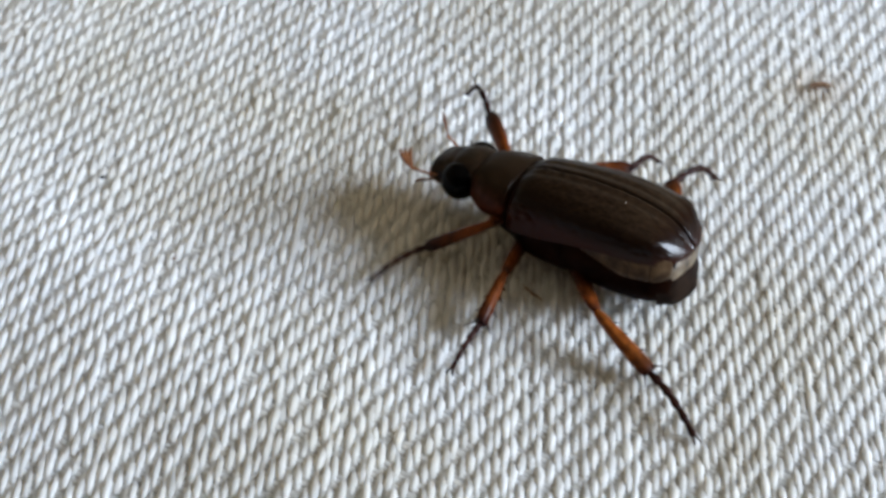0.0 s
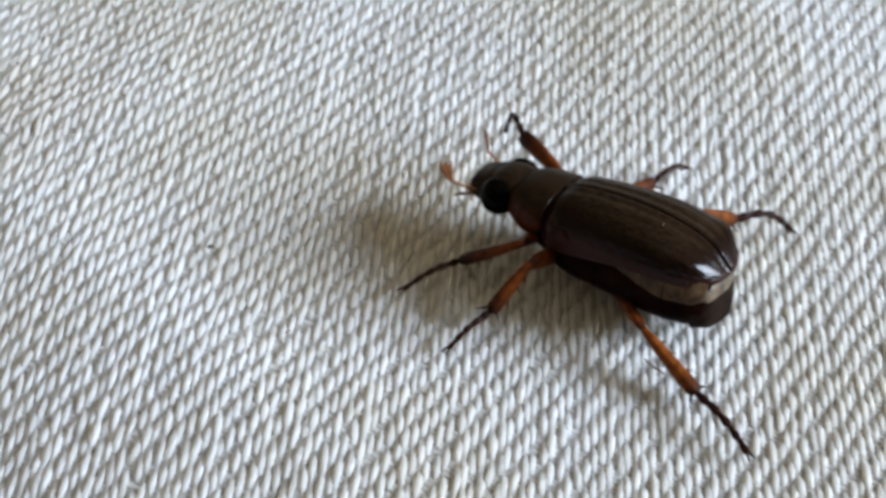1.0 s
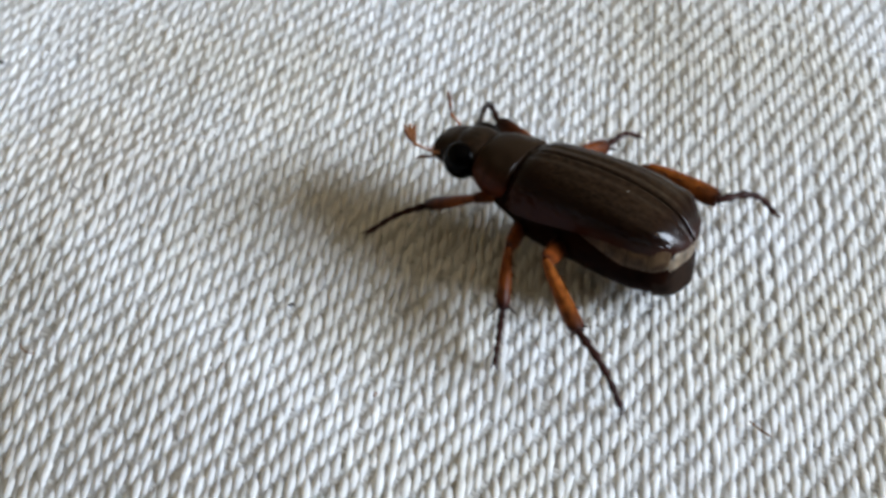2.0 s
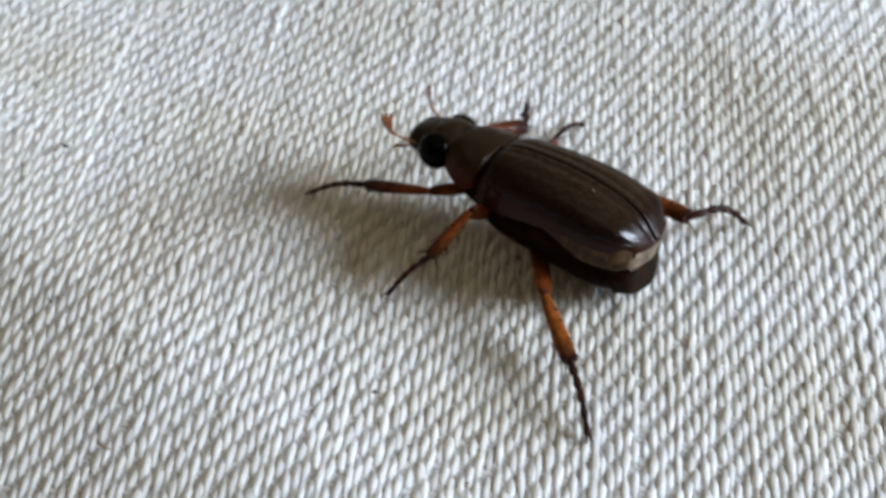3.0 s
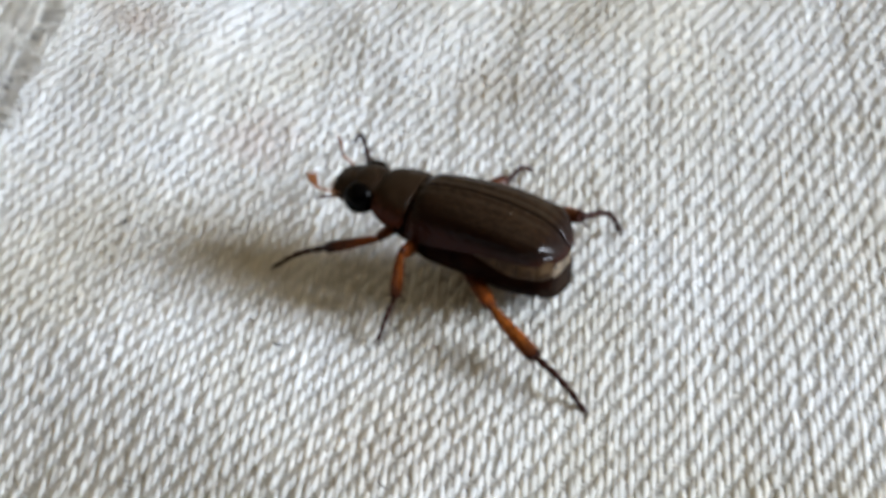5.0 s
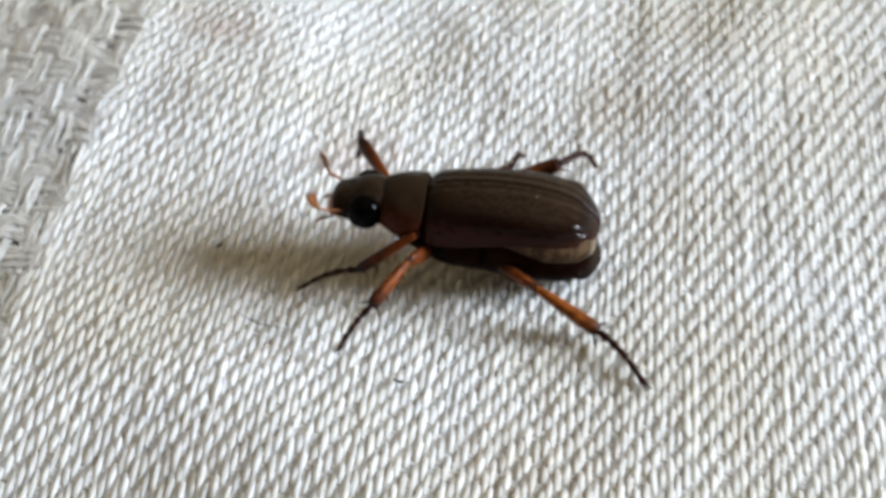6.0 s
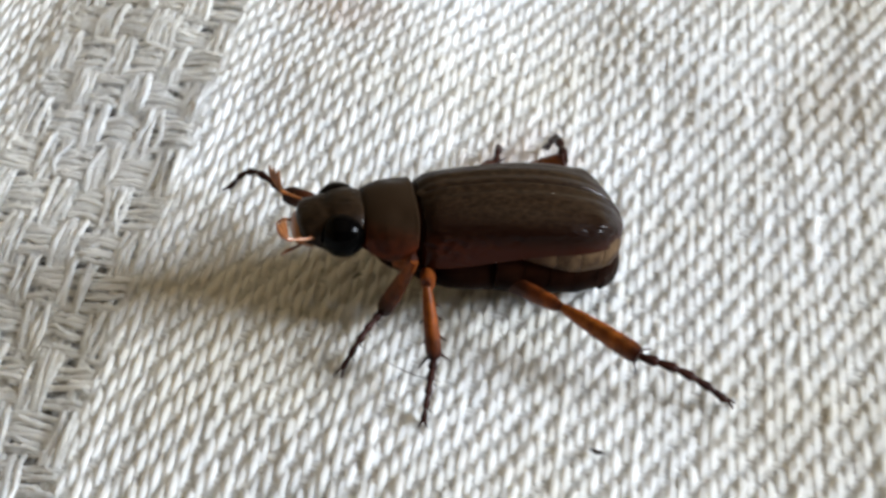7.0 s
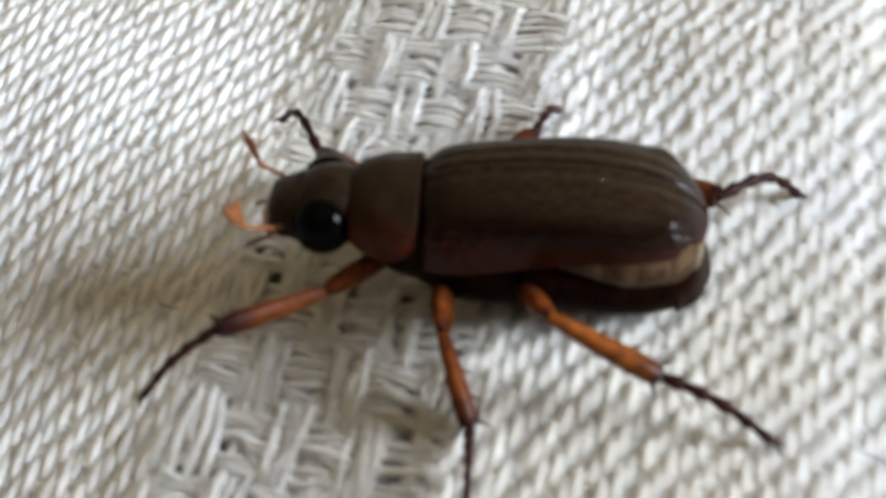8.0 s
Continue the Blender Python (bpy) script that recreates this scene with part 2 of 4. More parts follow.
def barrel(x0, x1, steps, wide, top, low, sides=28, power=0.85, rounded=(0.0, 0.0)):
    """A body part lengthwise along x: half width, top and underside as curves of x; the ends can round off."""
    rings = []
    for i in range(steps + 1):
        f = i / steps
        x = x0 + (x1 - x0) * f
        shrink = 1.0
        for end, r in ((f, rounded[0]), (1 - f, rounded[1])):
            if r and end < r:
                shrink *= math.sqrt(max(0.02, 1 - (1 - end / r) ** 2))
        w, t, b = curve(wide, x) * shrink, curve(top, x), curve(low, x)
        mid = b + (t - b) * 0.42
        ring = []
        for k in range(sides):
            a = 2 * math.pi * k / sides
            y, z = bulge(math.cos(a), power) * w, bulge(math.sin(a), power)
            ring.append((x, y, mid + z * ((t - mid) if z > 0 else (mid - b)) * shrink))
        rings.append(ring)
    return loft(rings)


# ---- the room that closes the place: plain walls, one window opening, a bed ----
def block(name, x0, x1, y0, y1, z0, z1, material, parent=None, kind="structure", label=""):
    bm = bmesh.new()
    bmesh.ops.create_cube(bm, size=1.0)
    for v in bm.verts:
        v.co = Vector(((x0 + x1) / 2 + v.co.x * (x1 - x0), (y0 + y1) / 2 + v.co.y * (y1 - y0), (z0 + z1) / 2 + v.co.z * (z1 - z0))) * 1000
    bmesh.ops.bevel(bm, geom=bm.edges[:], offset=2.0, segments=1, affect="EDGES")
    ob = part(name, bm, material, parent, label, smooth=False)
    if kind and not parent:
        tagged(ob, kind=kind)
    return ob


def pierced_wall(name, axis, at, out, lo, hi, gap, material):
    """A wall 0.12 m thick round one opening: four blocks joined in one mesh. gap: from, to, sill, head."""
    bm = bmesh.new()
    pieces = [(lo, gap[0], -0.55, 2.1), (gap[1], hi, -0.55, 2.1), (gap[0], gap[1], -0.55, gap[2]), (gap[0], gap[1], gap[3], 2.1)]
    for a, b, z0, z1 in pieces:
        cube = bmesh.ops.create_cube(bm, size=1.0)["verts"]
        for v in cube:
            c, z, d = (a + b) / 2 + v.co.x * (b - a), (z0 + z1) / 2 + v.co.z * (z1 - z0), at + out * 0.06 + v.co.y * 0.12
            v.co = Vector((d, c, z) if axis == "x" else (c, d, z)) * 1000
    return tagged(part(name, bm, material, None, "", smooth=False), "ochre-beige plastered wall with a window opening", kind="structure")


pierced_wall("wall_east", "x", 2.0, 1, -2.0, 2.0, (-0.29, 0.53, 0.4, 1.2), PLASTER)
# Unseen; kept dark so little bounced light reaches the beetle's near flank.
tagged(block("wall_south", -2.12, 2.12, -2.12, -2.0, -0.55, 2.1, DIM_WALL), "plain dark brown unseen wall that weakens the fill light")
tagged(block("wall_north", -2.12, 2.12, 2.0, 2.12, -0.55, 2.1, PLASTER), "plain ochre-beige plastered wall")
tagged(block("wall_west", -2.12, -2.0, -2.0, 2.0, -0.55, 2.1, PLASTER), "plain ochre-beige plastered wall")
tagged(block("floor", -2.12, 2.12, -2.12, 2.12, -0.67, -0.55, BOARDS), "brown wooden floor of the room")
tagged(block("ceiling", -2.12, 2.12, -2.12, 2.12, 2.1, 2.22, PLASTER), "ochre-beige plastered ceiling")
bed = tagged(block("bed_base", -0.8, 0.7, -0.9, 1.0, -0.549, -0.006, SHEET_COTTON, kind=""), "pale upholstered bed under the cloth", "bed")


def window_rim(name, axis, at, a, b, z0, z1):
    top = new(name)
    top.location = (at, (a + b) / 2, z0) if axis == "x" else ((a + b) / 2, at, z0)
    tagged(top, "white painted window frame", kind="structure")
    for n, (p, q, r, s) in {"jamb_a": (a, a + 0.03, z0, z1), "jamb_b": (b - 0.03, b, z0, z1), "head": (a + 0.03, b - 0.03, z1 - 0.03, z1), "sill": (a + 0.03, b - 0.03, z0, z0 + 0.03)}.items():
        bm = bmesh.new()
        bmesh.ops.create_cube(bm, size=1.0)
        for v in bm.verts:
            c, z, d = (p + q) / 2 + v.co.x * (q - p), (r + s) / 2 + v.co.z * (s - r), at + v.co.y * 0.05
            v.co = (Vector((d, c, z) if axis == "x" else (c, d, z)) - top.location) * 1000
        part(n.split("_")[0], bm, WHITE_PAINT, top, smooth=False)


window_rim("window_1", "x", 2.06, -0.29, 0.53, 0.4, 1.2)

# ---- the woven cloth ----
WEFT_LEAN, WARP_LEAN = radians(12.5), radians(LEAN_DEGREES)
WARP_GAP, PICK_GAP = 0.355, 0.8
BAND = (-77.0, -68.4)


def on_cloth(u, v):
    """The place of a point that lies u along the weft and v along the warp; away from the band the cloth is pulled askew."""
    lean = WARP_LEAN + radians(-9.0) * np.clip((u - BAND[1]) / 60.0, 0.0, 1.1)
    return u * math.cos(WEFT_LEAN) + 75.0 * math.sin(WARP_LEAN) + (v - 75.0) * np.sin(lean), v * np.cos(lean) - u * math.sin(WEFT_LEAN)


def rise(x, y):
    """Height in millimetres of the cloth's slow swells over its flat lie."""
    n = noise.noise(Vector((x / 15.0, y / 15.0, 0.3))) * 0.5 + noise.noise(Vector((x / 38.0, y / 34.0, 4.0))) * 0.7
    n += noise.noise(Vector((x / 3.4, y / 3.2, 7.0))) * 0.045
    u = (x * math.cos(WARP_LEAN) - y * math.sin(WARP_LEAN)) / math.cos(WEFT_LEAN - WARP_LEAN)
    n += 0.12 * (math.exp(-((u - BAND[1] - 0.3) / 0.9) ** 2) + math.exp(-((u - BAND[0] + 0.3) / 0.9) ** 2))
    # a soft dip beyond a low crest
    d = (x + 31.5) * -0.6 + (y - 57.0) * -0.8
    n += 0.25 * math.exp(-((d + 3.5) / 3.0) ** 2) - 0.4 * math.log1p(math.exp(min(d, 14.0) / 2.0))
    # a shallow hollow
    n -= 1.4 * math.exp(-(((x + 54.0) / 9.5) ** 2) - ((y - 63.0) / 10.0) ** 2)
    # a short crease
    a, b = (x + 30.0) * 0.94 + (y - 68.0) * 0.34, (y - 68.0) * 0.94 - (x + 30.0) * 0.34
    n += 0.4 * math.exp(-(b / 1.7) ** 2 - (a / 7.0) ** 2)
    # folds in the slack far part of the cloth
    for at, lean, from_y, high, wide in ((-3.0, 0.35, 82.0, 1.1, 5.5), (-23.5, 0.3, 84.0, 0.8, 4.0), (-35.0, 0.1, 90.0, 0.5, 3.5), (-50.0, 0.25, 84.0, 0.7, 5.0), (-63.0, 0.2, 88.0, 0.6, 4.5)):
        slack = min(1.0, max(0.0, (y - from_y) / 12.0))
        n += slack * slack * high * math.exp(-((x - at - (y - 95.0) * lean) / wide) ** 2)
    slack = min(1.0, max(0.0, (y - 84.0) / 10.0))
    n += slack * 0.3 * (1 - abs(noise.noise(Vector((x / 13.0 + y / 26.0, y / 20.0 - x / 40.0, 2.0)))) * 1.3) ** 2
    return n - 0.12


def rise_grid(x0, x1, y0, y1, step):
    """The swells on a grid, to be read quickly for many points."""
    xs, ys = np.arange(x0, x1 + step, step), np.arange(y0, y1 + step, step)
    g = np.array([[rise(x, y) for y in ys] for x in xs])

    def read(x, y):
        i, j = np.clip((x - x0) / step, 0, len(xs) - 1.001), np.clip((y - y0) / step, 0, len(ys) - 1.001)
        a, b = i.astype(int), j.astype(int)
        f, h = i - a, j - b
        return (g[a, b] * (1 - f) + g[a + 1, b] * f) * (1 - h) + (g[a, b + 1] * (1 - f) + g[a + 1, b + 1] * f) * h

    return read


RISE = rise_grid(-96.0, 30.0, 28.0, 120.0, 0.75)


ARC = np.radians([-25, 25, 90, 155, 205])


def skin(line):
    """The skin of one yarn: (u, v, z, half width, half height) along it, an arc open below."""
    u, v, z, wide, high, across = line
    k = len(u)
    du = np.cos(ARC)[None] * wide[:, None]
    uu = u[:, None] + (du if across else 0 * du)
    vv = v[:, None] + (0 * du if across else du)
    x, y = on_cloth(uu, vv)
    zz = z[:, None] + np.sin(ARC)[None] * high[:, None] + RISE(x, y)
    a = (np.arange(k - 1)[:, None] * 5 + np.arange(4)[None]).ravel()
    faces = np.stack([a, a + 1, a + 6, a + 5], 1) if across else np.stack([a, a + 5, a + 6, a + 1], 1)
    return np.stack([x, y, zz], -1).reshape(-1, 3) * MM, faces


def yarn(name, line, material, parent):
    """One yarn of the cloth."""
    verts, faces = skin(line)
    mesh = bpy.data.meshes.new(name)
    mesh.vertices.add(len(verts))
    mesh.vertices.foreach_set("co", verts.astype(np.float32).ravel())
    mesh.loops.add(faces.size)
    mesh.loops.foreach_set("vertex_index", faces.astype(np.int32).ravel())
    mesh.polygons.add(len(faces))
    mesh.polygons.foreach_set("loop_start", np.arange(0, faces.size, 4, dtype=np.int32))
    mesh.polygons.foreach_set("use_smooth", np.ones(len(faces), dtype=bool))
    mesh.update(calc_edges=True)
    mesh.materials.append(material)
    ob = new(name, mesh)
    ob.parent = parent
    return ob


def wobble(count, reach, size, rng):
    """Slow random drift along a yarn."""
    knots = rng.normal(0, size, count // reach + 3)
    return np.interp(np.arange(count) / reach, np.arange(len(knots)), knots)


def weave(cloth):
    """Each warp yarn rises in plump slanting floats and dives between them, half a step on from yarn to yarn; a pick is three thin weft yarns.
    In the band the yarns run in bundles that cross like basketwork, with open corners."""
    rng = np.random.default_rng(11)
    u0, u1, v0, v1 = -91.6, 11.6, 33.0, 105.0
    thin = PICK_GAP / 3
    count = int((v1 - v0) / thin)
    wide_group = (BAND[1] - BAND[0]) / 6
    warps = []
    u = u0
    while u < u1:
        if BAND[0] < u < BAND[1]:
            group = int((u - BAND[0]) / wide_group)
            shift = rng.normal(0, 0.09)
            for k in (-0.5, -0.24, 0.0, 0.23, 0.48):
                warps.append((BAND[0] + (group + 0.5) * wide_group + k * rng.normal(0.93, 0.08) + shift, True, group))
            u = BAND[0] + (group + 1) * wide_group + 0.01
        else:
            warps.append((u, False, len(warps)))
            u += WARP_GAP
    v = np.arange(v0, v1, 0.15)
    n = len(v)
    slack = wobble(n, 30, 0.16, rng)
    for i, (uc, loose, group) in enumerate(warps):
        if loose:
            # over nine thin weft yarns, under nine
            z = np.clip(np.sin(((v - v0) / (9 * thin) + group + slack) * math.pi) * 2.0, -1, 1)
            thick = 1 + wobble(n, 70, 0.08, rng) + wobble(n, 9, 0.16, rng)
            wide, high = 0.15 * thick, 0.1 * thick
            centre = -0.09 + 0.085 * z + rng.normal(0, 0.02) + wobble(n, 8, 0.045, rng)
            line_u = uc + wobble(n, 60, 0.09, rng) + wobble(n, 8, 0.11, rng)
        else:
            drift = wobble(n, 40, 0.08, rng) + wobble(n, 9, 0.09, rng)
            phase = (((v - v0) / PICK_GAP / 2 - 0.37 * i + drift * 0.6) % 1.0) - 0.5
            # a plump float with narrow ends, then the dive
            z = np.cos(np.clip(np.abs(phase) * 2, 0, 1) ** 1.5 * math.pi)
            thick = 1 + wobble(n, 70, 0.05, rng) + wobble(n, 11, 0.1, rng)
            wide, high = (0.163 + 0.028 * z) * thick, (0.08 + 0.012 * z) * thick
            centre = -0.09 + 0.038 * z + wobble(n, 15, 0.02, rng)
            line_u = uc + 0.16 * phase * (z + 1) / 2 + wobble(n, 60, 0.035, rng) + wobble(n, 9, 0.045, rng)
        yarn("warp_yarn", (line_u, v, centre, wide, high, True), WARP_COTTON, cloth)
    # weft yarns
    centres = np.array([w[0] for w in warps])
    loose = np.array([w[1] for w in warps])
    order = np.array([w[2] for w in warps])
    k = len(warps)
    bunch = rng.normal(0, 0.07, count // 3 + 1)
    for r in range(count):
        v = v0 + (r + 0.5) * thin
        in_band = np.clip(-np.sin(((v - v0) / (9 * thin) + order) * math.pi) * 2.0, -1, 1)
        outside = -np.cos(((v - v0) / PICK_GAP / 2 - 0.37 * np.arange(k) - 0.5) * 2 * math.pi)
        z = np.where(loose, in_band, outside) + rng.normal(0, 0.14, k)
        # within a bundle the yarns draw together
        pull = (1 - r % 3) * 0.045 + (4 - r % 9) * 0.03 + rng.normal(0, 0.035) + bunch[r // 3]
        thick = 1 + wobble(k, 15, 0.1, rng) + rng.normal(0, 0.05, k)
        line_v = v + np.where(loose, pull, 0.0) + wobble(k, 14, 0.025, rng) + np.where(loose, wobble(k, 3, 0.1, rng), 0.0)
        height = np.where(loose, -0.09 + 0.085 * z + rng.normal(0, 0.035), -0.13 + 0.035 * z)
        yarn("weft_yarn", (centres, line_v, height, np.where(loose, 0.135, 0.21) * thick, np.where(loose, 0.085, 0.04) * thick, False), WEFT_COTTON, cloth)


def cloth_sheet():
    """The backing sheet under the yarns: one piece that reaches past the bed's edges, with the same swells near the middle."""
    bm = bmesh.new()
    xs = [-860, -600, -400, -250, -160] + [-115 + 2.5 * k for k in range(65)] + [60, 110, 200, 350, 550, 760]
    ys = [-960, -600, -300, -120, -50, 0] + [15 + 2.5 * k for k in range(47)] + [150, 220, 350, 600, 1060]
    grid = []
    for x in xs:
        column = []
        for y in ys:
            near = -105 < x < 32 and 24 < y < 120
            swell = rise(x, y) if -116 < x < 48 and 10 < y < 132 else 0.0
            column.append(bm.verts.new((x, y, swell + (-0.75 if near else -0.28))))
        grid.append(column)
    for a, b in zip(grid, grid[1:]):
        for k in range(len(ys) - 1):
            bm.faces.new((a[k], b[k], b[k + 1], a[k + 1]))
    # Beneath the weave the sheet is greyed, to stand for shade in the gaps.
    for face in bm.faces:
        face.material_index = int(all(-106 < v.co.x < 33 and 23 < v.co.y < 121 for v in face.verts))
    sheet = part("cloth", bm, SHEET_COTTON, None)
    sheet.data.materials.append(GAP_SHADE)
    return tagged(sheet, "off-white woven cotton cloth spread flat with soft swells", "cloth", kind="structure")


def cotton_fuzz():
    """Loose fibre ends that stand off the yarns: thousands of hair-thin arcs."""
    rng = np.random.default_rng(5)
    count = 12000
    x0, y0 = rng.uniform(-82, 19, count), rng.uniform(39, 106, count)
    # the loosely woven band is fluffier than the rest
    v0 = rng.uniform(58, 92, 5500)
    u0 = rng.uniform(BAND[0] - 0.5, BAND[1] + 0.5, 5500)
    x0[:5500], y0[:5500] = on_cloth(u0, v0)
    turn, long = rng.uniform(0, 2 * math.pi, count), rng.uniform(0.35, 1.3, count)
    bend, high = rng.normal(0, 0.9, count), rng.uniform(0.03, 0.16, count)
    base = RISE(x0, y0) + 0.06
    verts, faces = [], []
    steps = 5
    for k in range(steps):
        f = k / (steps - 1)
        a = turn + bend * f
        cx, cy = x0 + long * (f - 0.5) * np.cos(a), y0 + long * (f - 0.5) * np.sin(a)
        cz = base + high * math.sin(math.pi * f)
        r = 0.011 * (1 - 0.5 * f)
        for m in range(3):
            b = 2 * math.pi * m / 3
            verts.append(np.stack([cx - np.sin(a) * r * math.cos(b), cy + np.cos(a) * r * math.cos(b), cz + r * math.sin(b)], 1))
    verts = np.stack(verts, 1).reshape(-1, 3) * MM
    one = np.array([(3 * k + m, 3 * k + (m + 1) % 3, 3 * k + 3 + (m + 1) % 3, 3 * k + 3 + m) for k in range(steps - 1) for m in range(3)])
    faces = (one[None] + (np.arange(count) * 3 * steps)[:, None, None]).reshape(-1, 4)
    mesh = bpy.data.meshes.new("cotton_fuzz")
    mesh.from_pydata(verts.tolist(), [], faces.tolist())
    mesh.materials.append(WARP_COTTON)
    ob = new("cotton_fuzz", mesh)
    return tagged(ob, "fine white cotton fuzz standing off the weave", kind="stuff")


CLOTH = cloth_sheet()
weave(CLOTH)
cotton_fuzz()


# ---- the beetle ----
BODY_ROWS = [
    (0.0, 1.19, 57.22, -0.36, 9.6, 3.6, 155.3),
    (0.2, 0.01, 57.81, -0.28, 9.1, 5.5, 155.2),
    (0.5, -1.28, 58.61, -0.29, 10.4, 4.8, 155.1),
    (0.7, -1.95, 59.19, -0.08, 10.4, 2.6, 155.3),
    (1.0, -2.89, 59.81, -0.11, 10.4, 3.1, 152.7),
    (1.2, -3.62, 60.22, -0.11, 10.6, 2.8, 153.2),
    (1.5, -5.76, 61.76, -0.01, 9.8, 0.7, 158.8),
    (1.7, -7.74, 63.12, 0.14, 10.1, -0.4, 157.8),
    (2.8, -13.59, 68.37, 0.22, 9.9, -3.8, 145.4),
    (3.0, -15.28, 69.58, 0.21, 10.2, -4.7, 150.6),
    (3.2, -17.14, 70.92, 0.37, 11.6, -5.9, 151.3),
    (3.5, -18.15, 71.54, 0.64, 11.5, -6.2, 152.0),
    (3.7, -20.15, 72.37, 0.75, 11.8, -5.1, 151.6),
    (4.0, -21.88, 74.09, 0.81, 11.3, -4.1, 155.4),
    (4.2, -22.66, 74.89, 0.90, 11.1, -6.4, 157.5),
    (4.5, -25.39, 76.58, 0.76, 11.4, -6.0, 153.8),
    (4.7, -27.05, 77.98, 0.68, 11.8, -7.0, 154.2),
    (5.0, -30.68, 80.32, 0.69, 10.2, -6.4, 161.4),
    (5.2, -31.34, 80.88, 0.64, 11.6, -5.0, 158.0),
    (6.3, -38.70, 83.06, 0.13, 9.0, -7.7, 184.5),
    (6.5, -39.85, 83.07, -0.05, 8.7, -10.1, 189.0),
    (6.7, -41.94, 82.89, -0.06, 8.0, -8.1, 189.5),
    (7.0, -45.30, 83.33, 0.27, 7.4, -11.0, 191.9),
    (7.2, -47.72, 83.92, 0.28, 5.8, -12.0, 191.6),
    (7.5, -51.66, 84.13, 0.27, 7.2, -7.0, 187.1),
    (7.7, -54.24, 83.89, 0.16, 9.1, -4.2, 186.7),
    (8.0, -58.72, 84.32, 0.11, 8.3, -5.2, 183.8),
]
